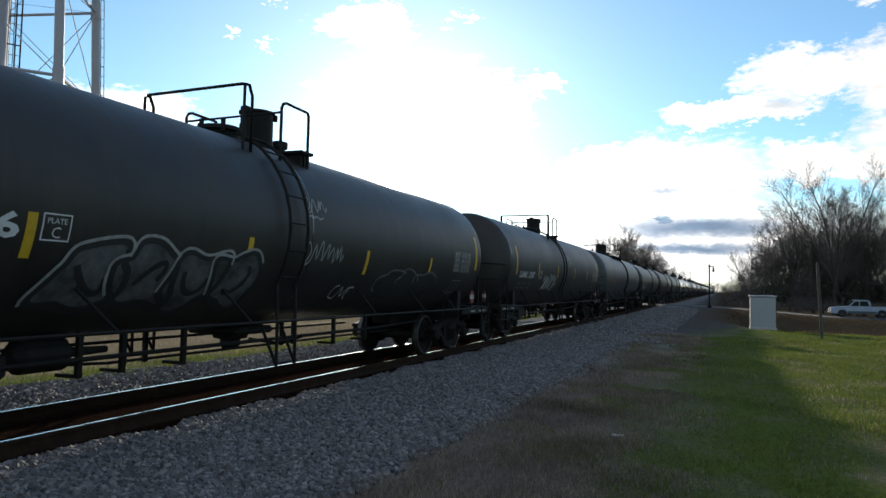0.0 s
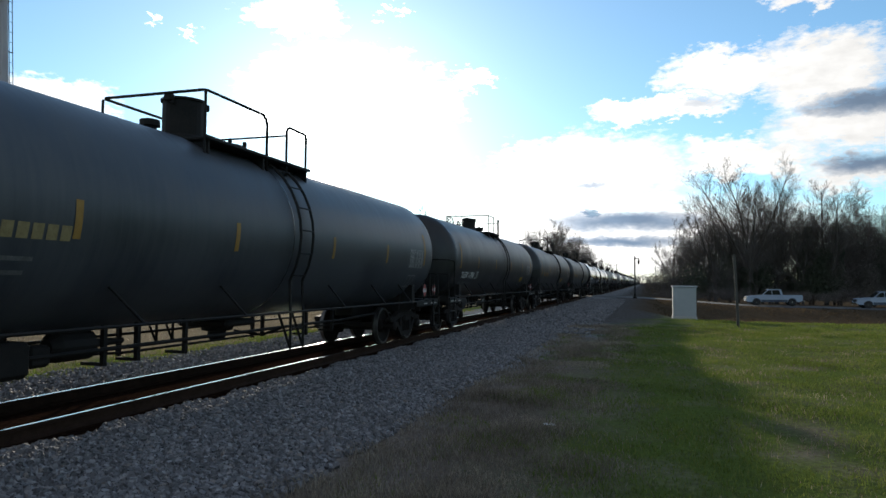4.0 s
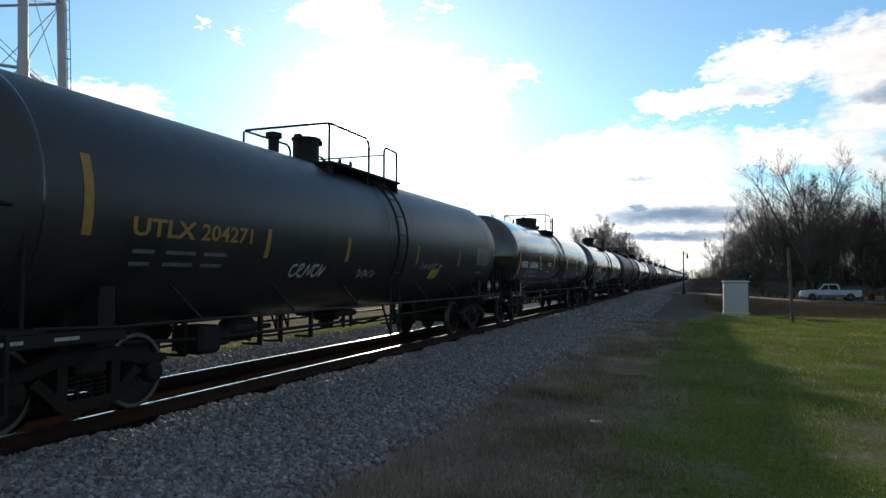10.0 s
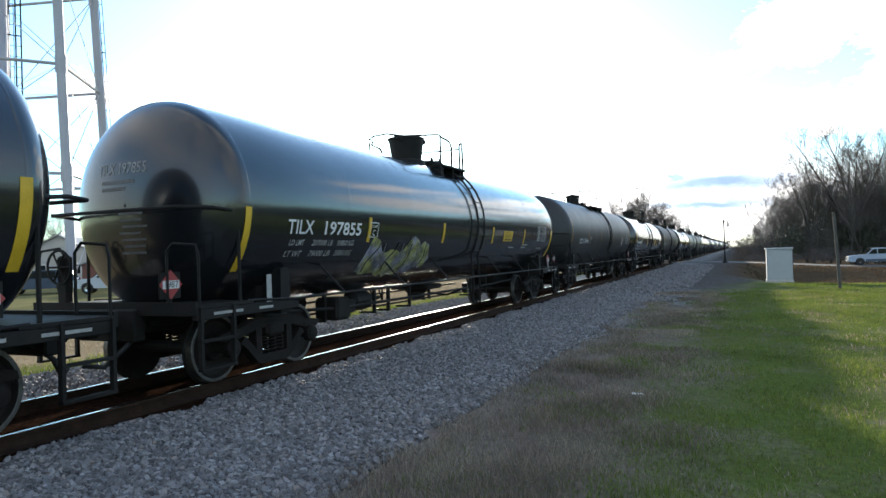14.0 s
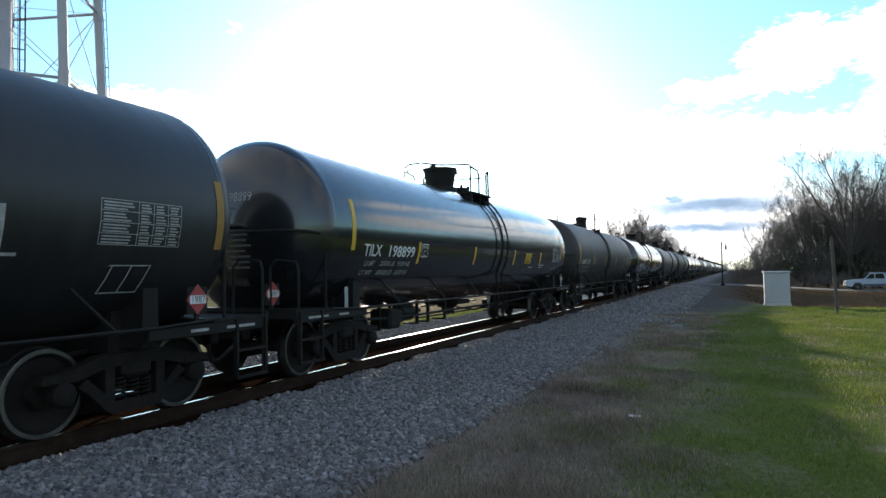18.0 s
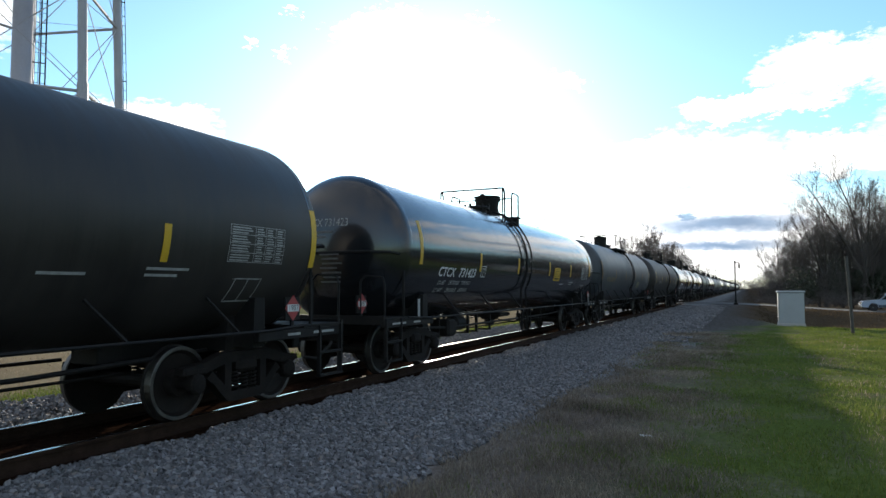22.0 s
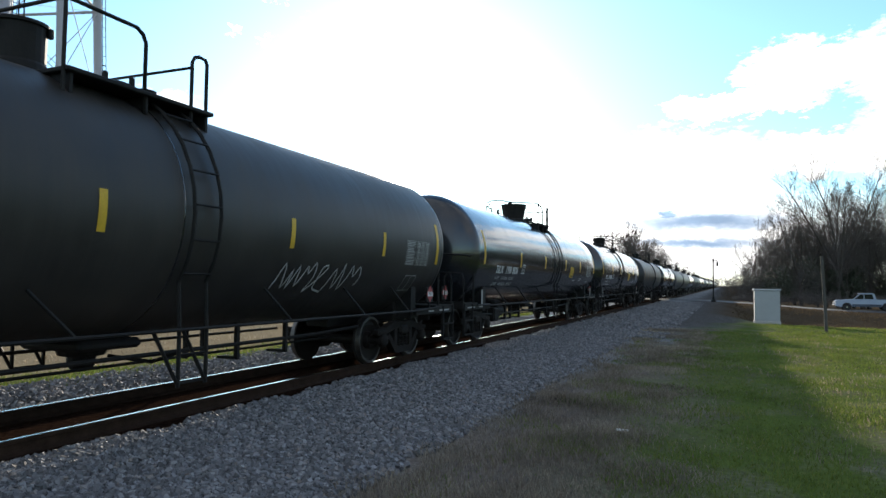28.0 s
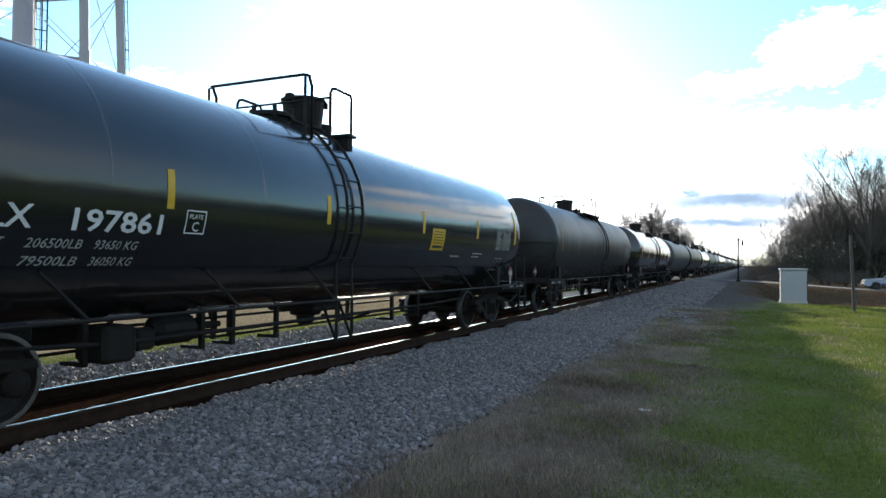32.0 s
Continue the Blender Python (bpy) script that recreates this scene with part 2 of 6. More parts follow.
M["twig"] = surface("bare twigs", (0.075, 0.062, 0.056), (0.15, 0.128, 0.116), (0.8, 0.95), 0.5, 8, 0.0)
M["ivy"] = surface("dark evergreen leaves", (0.03, 0.037, 0.022), (0.065, 0.072, 0.042), (0.5, 0.7), 0.6, 6, 0.0)
M["brush"] = surface("dry undergrowth", (0.075, 0.063, 0.057), (0.15, 0.128, 0.116), (0.85, 0.95), 0.4, 5, 0.0)
M["truck"] = surface("silver-white truck paint", (0.28, 0.34, 0.44), (0.34, 0.40, 0.50), (0.2, 0.3), 1, 30, 0.0)
M["tyre"] = surface("black rubber", (0.012, 0.012, 0.012), (0.03, 0.03, 0.03), (0.7, 0.9), 8, 60, 0.1)
M["chrome"] = surface("bright alloy", (0.5, 0.5, 0.5), (0.65, 0.65, 0.65), (0.2, 0.3), 5, 40, 0.0, metal=1.0)
M["asphalt"] = surface("worn asphalt", (0.045, 0.045, 0.046), (0.085, 0.083, 0.08), (0.8, 0.95), 0.4, 30, 0.3, world_space=True)
M["paper"] = surface("white litter", (0.6, 0.6, 0.58), (0.75, 0.75, 0.73), (0.6, 0.8), 20, 80, 0.1)
M["brick"] = surface("pale painted wall", (0.4, 0.38, 0.35), (0.5, 0.48, 0.45), (0.7, 0.9), 1.0, 12, 0.1)
M["roof"] = surface("grey metal roof", (0.16, 0.16, 0.17), (0.24, 0.24, 0.25), (0.5, 0.7), 1.0, 12, 0.1)
M["pale_car"] = surface("silver-white car paint", (0.42, 0.44, 0.47), (0.5, 0.52, 0.55), (0.2, 0.3), 1, 30, 0.0)
M["redwood"] = surface("red-brown painted boards", (0.13, 0.05, 0.04), (0.2, 0.08, 0.06), (0.7, 0.9), 1.0, 12, 0.1)
M["blue"] = surface("dark blue car paint", (0.04, 0.05, 0.08), (0.06, 0.08, 0.12), (0.2, 0.3), 1, 30, 0.0)


def glass_fill(n, b):
    n.put(b, "Base Color", (0.015, 0.018, 0.02, 1))
    n.put(b, "Roughness", 0.05)


M["glass"] = material("dark tinted glass", glass_fill)


def stone_fill(n, b):
    r = n.add("NewGeometry").outputs["Random Per Island"]
    col = n.ramp(r, [(0.0, (0.045, 0.044, 0.046)), (0.3, (0.108, 0.104, 0.108)), (0.65, (0.180, 0.172, 0.176)), (0.92, (0.33, 0.322, 0.325)), (1.0, (0.24, 0.185, 0.145))])
    tc = n.add("TexCoord").outputs["Object"]
    n.put(b, "Base Color", n.mix(0.35, col, n.mix(n.noise(tc, 22, 3), (0.082, 0.078, 0.08), (0.26, 0.25, 0.253))))
    n.put(b, "Roughness", 0.85)
    n.put(b, "Normal", n.add("Bump", Strength=0.3, Distance=0.01, Height=n.noise(tc, 90, 2)).outputs[0])


M["stone"] = material("crushed granite ballast", stone_fill)


def blade(name, stops):
    def fill(n, b):
        r = n.add("NewGeometry").outputs["Random Per Island"]
        tc = n.add("NewGeometry").outputs["Position"]
        patch = n.noise(tc, 0.45, 6.0, 0.62)
        tint = n.ramp(n.math("ADD", n.math("MULTIPLY", r, 0.40), n.math("SUBTRACT", n.math("MULTIPLY", patch, 1.1), 0.25)), stops)
        n.put(b, "Base Color", tint)
        n.put(b, "Roughness", 0.75)
        n.put(b, "Specular_IOR_Level", 0.12)
        thin_ = n.add("BsdfTranslucent", Color=n.mix(1.0, tint, (1.6, 1.5, 1.15), "MULTIPLY"))
        both_ = n.add("MixShader", Fac=0.33)
        n.tree.links.new(b.outputs[0], both_.inputs[1])
        n.tree.links.new(thin_.outputs[0], both_.inputs[2])
        n.tree.links.new(both_.outputs[0], n.tree.nodes["Material Output"].inputs[0])
    return material(name, fill)


M["bank"] = blade("brown bank grass", [(0.1, (0.05, 0.037, 0.025)), (0.5, (0.075, 0.055, 0.037)), (0.9, (0.105, 0.08, 0.052))])
M["grass"] = blade("green grass blades", [(0.12, (0.054, 0.059, 0.022)), (0.36, (0.090, 0.124, 0.026)), (0.55, (0.125, 0.170, 0.036)), (0.75, (0.179, 0.179, 0.067)), (1.0, (0.251, 0.210, 0.116))])
M["dry"] = blade("dry winter grass", [(0.15, (0.08, 0.064, 0.055)), (0.40, (0.16, 0.13, 0.11)), (0.6, (0.26, 0.22, 0.185)), (0.85, (0.38, 0.33, 0.275)), (1.0, (0.13, 0.14, 0.06))])


def ground_fill(n, b):
    """Soil and short turf in bands that run along the track, with ragged edges."""
    pos = n.add("NewGeometry").outputs["Position"]
    p = n.add("SeparateXYZ", Vector=pos)
    wob_ = n.math("MULTIPLY", n.math("SUBTRACT", n.noise(pos, 0.5, 6.0, 0.65), 0.5), 3.4)
    x = n.math("ADD", p.outputs[0], wob_)
    y = n.math("ADD", p.outputs[1], n.math("MULTIPLY", wob_, 4.0))
    fine = n.noise(pos, 14.0, 4.0)
    patch = n.noise(pos, 0.35, 5.0)
    mix_ = n.math("ADD", n.math("MULTIPLY", fine, 0.5), n.math("MULTIPLY", patch, 0.5))
    green = n.ramp(mix_, [(0.3, (0.056, 0.066, 0.026)), (0.55, (0.096, 0.131, 0.033)), (0.75, (0.182, 0.168, 0.075))])
    dry = n.ramp(mix_, [(0.3, (0.075, 0.06, 0.052)), (0.5, (0.165, 0.135, 0.115)), (0.7, (0.30, 0.255, 0.215))])
    tan = n.ramp(mix_, [(0.3, (0.17, 0.135, 0.085)), (0.55, (0.26, 0.205, 0.13)), (0.75, (0.34, 0.28, 0.19))])
    grey = n.ramp(n.noise(pos, 30.0, 3.0), [(0.3, (0.12, 0.12, 0.125)), (0.6, (0.26, 0.26, 0.26)), (0.8, (0.36, 0.35, 0.34))])
    step = lambda v, at, soft: n.math("MULTIPLY", n.math("SUBTRACT", v, at - soft), 1.0 / (2 * soft), clamp=True)
    wide = n.math("MULTIPLY", step(y, 26.0, 14.0), 4.2)                 # the gravel widens towards the crossing
    xg = n.math("SUBTRACT", x, wide)
    worn = n.ramp(n.noise(pos, 6.0, 5.0), [(0.3, (0.05, 0.046, 0.042)), (0.55, (0.10, 0.094, 0.088)), (0.75, (0.17, 0.16, 0.15))])
    col = n.mix(step(xg, -3.0, 0.25), n.mix(n.math("MULTIPLY", step(y, 26.0, 8.0), step(x, -3.4, 1.0)), grey, worn), dry)
    drift = n.math("MULTIPLY", n.math("SUBTRACT", n.noise(pos, 0.22, 6.0, 0.65), 0.5), 4.5)
    lawn = n.math("MULTIPLY", step(n.math("SUBTRACT", n.math("ADD", x, drift), n.math("MULTIPLY", step(y, 36.0, 9.0), 3.2)), -1.0, 1.1), n.ramp(n.noise(pos, 0.8, 5.0, 0.6), [(0.30, 0.25), (0.52, 1.0)]))
    col = n.mix(lawn, col, green)
    bank = n.ramp(mix_, [(0.3, (0.055, 0.041, 0.027)), (0.55, (0.08, 0.059, 0.039)), (0.75, (0.11, 0.085, 0.055))])
    col = n.mix(n.math("MULTIPLY", step(y, 46.0, 2.5), step(x, -0.5, 1.0)), col, bank)
    left = n.mix(step(x, -10.5, 0.3), green, grey)
    left = n.mix(step(x, -11.8, 0.5), tan, left)
    far_left = n.mix(step(x, -24.0, 3.0), n.mix(0.5, tan, green), left)
    col = n.mix(step(x, -9.0, 0.1), far_left, col)
    # brown soil of the track bed, its colour darkened for the shade under the cars
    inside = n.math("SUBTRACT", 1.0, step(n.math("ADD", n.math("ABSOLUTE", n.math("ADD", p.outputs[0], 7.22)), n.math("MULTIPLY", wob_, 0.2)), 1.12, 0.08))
    shaded_dirt = n.ramp(fine, [(0.3, (0.012, 0.007, 0.005)), (0.6, (0.028, 0.016, 0.011)), (0.8, (0.05, 0.031, 0.021))])
    col = n.mix(inside, col, shaded_dirt)
    n.put(b, "Base Color", col)
    n.put(b, "Roughness", 0.95)
    n.put(b, "Specular_IOR_Level", 0.0)
    n.put(b, "Normal", n.add("Bump", Strength=0.7, Distance=0.05, Height=fine).outputs[0])


M["ground"] = material("turf, gravel and bare soil", ground_fill)

# ---- mesh tools ----


def mesh_of(name, verts, faces, mat, smooth=False):
    me = bpy.data.meshes.new(name)
    me.from_pydata([tuple(v) for v in verts], [], faces)
    me.materials.append(mat)
    if smooth:
        me.shade_smooth()
    me.update()
    return me


class Shape:
    """Collects vertices and faces of one mesh."""

    def __init__(self):
        self.v, self.f = [], []

    def box(self, x0, x1, y0, y1, z0, z1, bevel=0.0):
        if bevel <= 0:
            o = len(self.v)
            self.v += [(x, y, z) for z in (z0, z1) for y in (y0, y1) for x in (x0, x1)]
            self.f += [tuple(o + i for i in q) for q in ((0, 2, 3, 1), (4, 5, 7, 6), (0, 1, 5, 4), (2, 6, 7, 3), (0, 4, 6, 2), (1, 3, 7, 5))]
            return self
        b = min(bevel, (x1 - x0) * 0.45, (y1 - y0) * 0.45, (z1 - z0) * 0.45)
        rings = ((z0, b), (z0 + b, 0), (z1 - b, 0), (z1, b))
        o = len(self.v)
        for z, d in rings:
            e = b - d if d else 0
            a0, a1, c0, c1 = x0 + d, x1 - d, y0 + d, y1 - d
            k = b if not d else b * 0.4
            self.v += [(a0 + k, c0, z), (a1 - k, c0, z), (a1, c0 + k, z), (a1, c1 - k, z), (a1 - k, c1, z), (a0 + k, c1, z), (a0, c1 - k, z), (a0, c0 + k, z)]
        for r in range(3):
            for i in range(8):
                j = (i + 1) % 8
                self.f.append((o + r * 8 + i, o + r * 8 + j, o + r * 8 + 8 + j, o + r * 8 + 8 + i))
        self.f.append(tuple(o + i for i in range(7, -1, -1)))
        self.f.append(tuple(o + 24 + i for i in range(8)))
        return self

    def tube(self, pts, r, n=6, taper=None, cap=True):
        pts = [Vector(p) for p in pts]
        o = len(self.v)
        up = None
        for i, p in enumerate(pts):
            a = (pts[min(i + 1, len(pts) - 1)] - pts[max(i - 1, 0)]).normalized()
            if up is None:
                up = Vector((0, 0, 1)) if abs(a.z) < 0.9 else Vector((1, 0, 0))
            s = a.cross(up).normalized()
            up = s.cross(a).normalized()
            rr = r if taper is None else r + (taper - r) * i / (len(pts) - 1)
            for k in range(n):
                t = 2 * math.pi * k / n
                self.v.append(tuple(p + (s * math.cos(t) + up * math.sin(t)) * rr))
        for i in range(len(pts) - 1):
            for k in range(n):
                q = (k + 1) % n
                self.f.append((o + i * n + k, o + i * n + n + k, o + i * n + n + q, o + i * n + q))
        if cap:
            self.f.append(tuple(o + k for k in range(n)))
            self.f.append(tuple(o + (len(pts) - 1) * n + k for k in range(n - 1, -1, -1)))
        return self

    def lathe(self, profile, axis="y", n=24, at=(0, 0, 0), closed=True):
        """profile: (along the axis, radius)."""
        o = len(self.v)
        for a, r in profile:
            for k in range(n):
                t = 2 * math.pi * k / n
                c, s = r * math.cos(t), r * math.sin(t)
                p = {"y": (c, a, s), "z": (c, s, a), "x": (a, c, s)}[axis]
                self.v.append((p[0] + at[0], p[1] + at[1], p[2] + at[2]))
        flip = axis == "y"
        for i in range(len(profile) - 1):
            for k in range(n):
                q = (k + 1) % n
                f = (o + i * n + k, o + i * n + q, o + i * n + n + q, o + i * n + n + k)
                self.f.append(f[::-1] if flip else f)
        if closed:
            a = tuple(o + k for k in range(n - 1, -1, -1))
            b = tuple(o + (len(profile) - 1) * n + k for k in range(n))
            self.f += [a[::-1], b[::-1]] if flip else [a, b]
        return self

    def prism(self, outline, x0, x1):
        """An outline in y and z, drawn out along x."""
        o, n = len(self.v), len(outline)
        self.v += [(x, y, z) for x in (x0, x1) for y, z in outline]
        self.f += [(o + i, o + n + i, o + n + (i + 1) % n, o + (i + 1) % n) for i in range(n)]
        self.f += [tuple(o + i for i in range(n)), tuple(o + n + i for i in range(n - 1, -1, -1))]
        return self

    def strip(self, outline, y0, y1):
        """An outline in x and z, drawn out along y."""
        o, n = len(self.v), len(outline)
        self.v += [(x, y, z) for y in (y0, y1) for x, z in outline]
        self.f += [(o + i, o + (i + 1) % n, o + n + (i + 1) % n, o + n + i) for i in range(n)]
        self.f += [tuple(o + i for i in range(n - 1, -1, -1)), tuple(o + n + i for i in range(n))]
        return self

    def mesh(self, name, mat, smooth=False):
        return mesh_of(name, self.v, self.f, mat, smooth)


def part(name, shape, mat, parent, label="", smooth=False, at=None):
    """One mesh object under a thing or a part."""
    me = shape if isinstance(shape, bpy.types.Mesh) else shape.mesh(name, mat, smooth)
    ob = new(name, me)
    ob.parent = parent
    if at is not None:
        ob.matrix_basis = at
    if label:
        tagged(ob, label)
    return ob


def thing(name, label, category, m=None, group=""):
    ob = new(name)
    ob.empty_display_size = 0.3
    if m is not None:
        ob.matrix_basis = m
    return tagged(ob, label, category, group)


def single(name, shape, mat, label, category, m=None, group="", kind="", smooth=False):
    ob = new(name, shape if isinstance(shape, bpy.types.Mesh) else shape.mesh(name, mat, smooth))
    if m is not None:
        ob.matrix_basis = m
    return tagged(ob, label, category, group, kind)


# ---- ground ----
TRACK, RAIL_TOP = -7.22, 0.24
NEAR_RAIL, FAR_RAIL = -6.50, -7.94
ROAD_Y = 79.5


def blend(v, a, b):
    t = min(max((v - a) / (b - a), 0.0), 1.0)
    return t * t * (3 - 2 * t)


def road_height(x):
    return 0.24 - 0.80 * blend(x, -4.0, 14.0) - 0.5 * blend(x, 14.0, 45.0)


def ground_height(x, y):
    z = 0.05 * (noise.noise(Vector((x * 0.35, y * 0.35, 0))) + 0.5 * noise.noise(Vector((x, y, 3)))) * blend(abs(x - TRACK), 3.8, 5.5)
    off = abs(x - TRACK)
    z += 0.03 * blend(4.6, off, off + 1e-6) if off < 2 else 0
    bed = 0.045 * (1 - blend(off, 2.6, 4.6))
    z += bed
    if x > -3:                                  # the field falls away to a ditch before the road bank
        dip = blend(y, 34.0, 51.0) * blend(x, -1.0, 6.0)
        z -= 1.55 * dip
    near_road = blend(y, 65.0, 73.5) * (1 - blend(y, 90.0, 98.0))
    if x > TRACK - 30:
        z = z * (1 - near_road) + (road_height(x) - 0.04) * near_road
    far = blend(math.hypot(x, y), 120.0, 400.0)
    return z * (1 - far)


def graded(spans):
    out = []
    for a, b, s in spans:
        k = max(int(round((b - a) / s)), 1)
        out += [a + (b - a) * i / k for i in range(k)]
    return out + [spans[-1][1]]


gx = graded([(-3000, -400, 400), (-400, -60, 40), (-60, -20, 5), (-20, -12, 1.0), (-12, 8, 0.4), (8, 30, 1.5), (30, 80, 6), (80, 400, 40), (400, 3000, 400)])
gy = graded([(-3000, -400, 400), (-400, -40, 40), (-40, 0, 5), (0, 34, 0.5), (34, 100, 1.5), (100, 200, 10), (200, 600, 50), (600, 3000, 400)])
gv = [(x, y, ground_height(x, y)) for y in gy for x in gx]
nx = len(gx)
gf = [(j * nx + i, j * nx + i + 1, (j + 1) * nx + i + 1, (j + 1) * nx + i) for j in range(len(gy) - 1) for i in range(nx - 1)]
single("ground", mesh_of("ground", gv, gf, M["ground"], True), None, "flat ground of green turf, dry grass and grey gravel", "ground", kind="structure")

# the road over the crossing
rv, rf = [], []
rx = graded([(-120, -20, 10), (-20, 40, 2), (40, 160, 10)])
for x in rx:
    rv += [(x, ROAD_Y - 3.6, road_height(x) - 0.06), (x, ROAD_Y - 3.3, road_height(x) + 0.0), (x, ROAD_Y, road_height(x) + 0.03), (x, ROAD_Y + 3.3, road_height(x)), (x, ROAD_Y + 3.6, road_height(x) - 0.06)]
for i in range(len(rx) - 1):
    rf += [(i * 5 + k, i * 5 + 5 + k, i * 5 + 6 + k, i * 5 + 1 + k) for k in range(4)]
single("road", mesh_of("road", rv, rf, M["asphalt"]), None, "narrow worn asphalt road that crosses the track", "road", kind="structure")

# ---- track ----
rail_outline = [(-0.07, -0.17), (0.07, -0.17), (0.07, -0.155), (0.012, -0.13), (0.010, -0.045), (0.036, -0.035), (0.036, -0.008), (0.028, -0.002),
                (-0.028, -0.002), (-0.036, -0.008), (-0.036, -0.035), (-0.010, -0.045), (-0.012, -0.13), (-0.07, -0.155)]
for x in (NEAR_RAIL, FAR_RAIL):
    r = thing("rail", "rusty steel rail with a polished running surface on ties", "rail", pose(x, 0, RAIL_TOP), "rails of the track")
    part("rail_body", Shape().strip(rail_outline, -420, 1000), M["rust"], r, "rust-brown rail web and foot")
    part("running_surface", Shape().strip([(-0.029, -0.001), (0.029, -0.001), (0.024, 0.002), (-0.024, 0.002)], -420, 1000), M["rail_top"], r, "bright worn rail head")

# ---- tank cars ----
R, AXIS, HALF = 1.47, 2.375, 8.0          # tank radius, height of its axis over the rail, half its straight length
HEAD = 0.66
BOGIE = 7.0


def tank_profile():
    a = [(-HALF - HEAD * math.cos(t), R * math.sin(t)) for t in [i * math.pi / 40 for i in range(0, 20)]]
    a[0] = (a[0][0], 0.02)
    b = [(-y, r) for y, r in reversed(a)]
    ys = [-HALF + 2 * HALF * i / 10 for i in range(11)]
    return a + [(y, R) for y in ys] + b


def on_tank(y, z, lift=0.006, side=1):
    """A point on the shell, at a height over the axis."""
    return (side * math.sqrt(max((R + lift) ** 2 - z * z, 0.0001)), y, AXIS + z)


def patch(y0, y1, z0, z1, lift=0.005, side=1, lean=0.0, n=6):
    """A sheet laid on the shell."""
    s = Shape()
    for i in range(n + 1):
        z = z0 + (z1 - z0) * i / n
        d = lean * i / n
        a, b = on_tank(y0 + d, z, lift, side), on_tank(y1 + d, z, lift, side)
        s.v += [a, b]
    for i in range(n):
        f = (2 * i, 2 * i + 1, 2 * i + 3, 2 * i + 2)
        s.f.append(f if side > 0 else f[::-1])
    return s


def wrapped_text(body, y, z, size, side=1, squeeze=1.0, slant=0.0, lift=0.006, bold=0.0):
    """Lettering of the built-in font laid on the shell; y, z: the foot of its first letter."""
    cu = bpy.data.curves.new("lettering", "FONT")
    cu.body, cu.size, cu.shear, cu.resolution_u, cu.offset = body, size, slant, 2, bold
    ob = bpy.data.objects.new("lettering", cu)
    me = bpy.data.meshes.new_from_object(ob)
    bpy.data.objects.remove(ob)
    bm = bmesh.new()
    bm.from_mesh(me)
    bpy.data.meshes.remove(me)
    bpy.data.curves.remove(cu)
    step_ = 0.05
    k = step_
    while k < size and size > 0.12:
        g = list(bm.verts) + list(bm.edges) + list(bm.faces)
        bmesh.ops.bisect_plane(bm, geom=g, plane_co=(0, k, 0), plane_no=(0, 1, 0))
        k += step_
    out = bpy.data.meshes.new("lettering")
    for v in bm.verts:
        v.co = Vector(on_tank(y + side * v.co.x * squeeze, z + v.co.y, lift, side))
    bm.to_mesh(out)
    bm.free()
    return out


def letter(car, body, y, z, size, mat="white", squeeze=1.0, slant=0.0, name="lettering", lift=0.006):
    me = wrapped_text(body, y, z, size, 1, squeeze, slant, lift)
    me.materials.append(M[mat])
    ob = new(name, me)
    ob.parent = car
    return ob


def word(car, body, y0, y1, z, cap, mat="white", slant=0.0, bold=0.03):
    """Bold lettering that fills the span from y0 to y1 with letters of the height cap."""
    size = cap / 0.70
    cu = bpy.data.curves.new("lettering", "FONT")
    cu.body, cu.size, cu.shear, cu.resolution_u, cu.offset = body, size, slant, 2, 0.0
    ob = bpy.data.objects.new("lettering", cu)
    me = bpy.data.meshes.new_from_object(ob)
    xs = [v.co.x for v in me.vertices]
    bpy.data.meshes.remove(me)
    squeeze = (y1 - y0) / (max(xs) - min(xs))
    first = min(xs) * squeeze
    bpy.data.objects.remove(ob)
    bpy.data.curves.remove(cu)
    me = wrapped_text(body, y0 - first, z, size, 1, squeeze, slant, 0.006, bold * size)
    me.materials.append(M[mat])
    ob = new("lettering", me)
    ob.parent = car


def stroke(pts, r=0.02, lift=0.008):
    """A painted line on the shell: points in y and height over the axis."""
    s = Shape()
    o = 0
    n = len(pts)
    for i, (y, z) in enumerate(pts):
        a, b = pts[max(i - 1, 0)], pts[min(i + 1, n - 1)]
        d = Vector((b[0] - a[0], b[1] - a[1]))
        d = d.normalized() if d.length > 1e-6 else Vector((1, 0))
        q = Vector((-d.y, d.x)) * r
        s.v += [on_tank(y + q.x, z + q.y, lift), on_tank(y - q.x, z - q.y, lift)]
    for i in range(n - 1):
        s.f.append((2 * i, 2 * i + 2, 2 * i + 3, 2 * i + 1))
    return s


def rail_pipe(s, pts, r=0.02):
    return s.tube(pts, r, 6)


def wheel_set():
    """An axle with two wheels, round the x axis."""
    s = Shape()
    s.lathe([(-1.0, 0.07), (-0.82, 0.085), (-0.6, 0.09), (0.0, 0.08), (0.6, 0.09), (0.82, 0.085), (1.0, 0.07)], "x", 12)
    for d in (1, -1):
        prof = [(0.64, 0.12), (0.66, 0.36), (0.655, 0.40), (0.655, 0.475), (0.685, 0.478), (0.70, 0.460), (0.785, 0.452), (0.79, 0.445), (0.79, 0.40), (0.74, 0.365), (0.70, 0.17), (0.80, 0.15), (0.80, 0.09)]
        s.lathe([(d * a, r) for a, r in (prof if d > 0 else prof)], "x", 36, closed=True)
    return s


def wheel_rims():
    s = Shape()
    for d in (1, -1):
        s.lathe([(d * 0.7905, 0.405), (d * 0.794, 0.41), (d * 0.794, 0.446), (d * 0.7905, 0.4515), (d * 0.70, 0.4625)], "x", 36, closed=False)
    return s


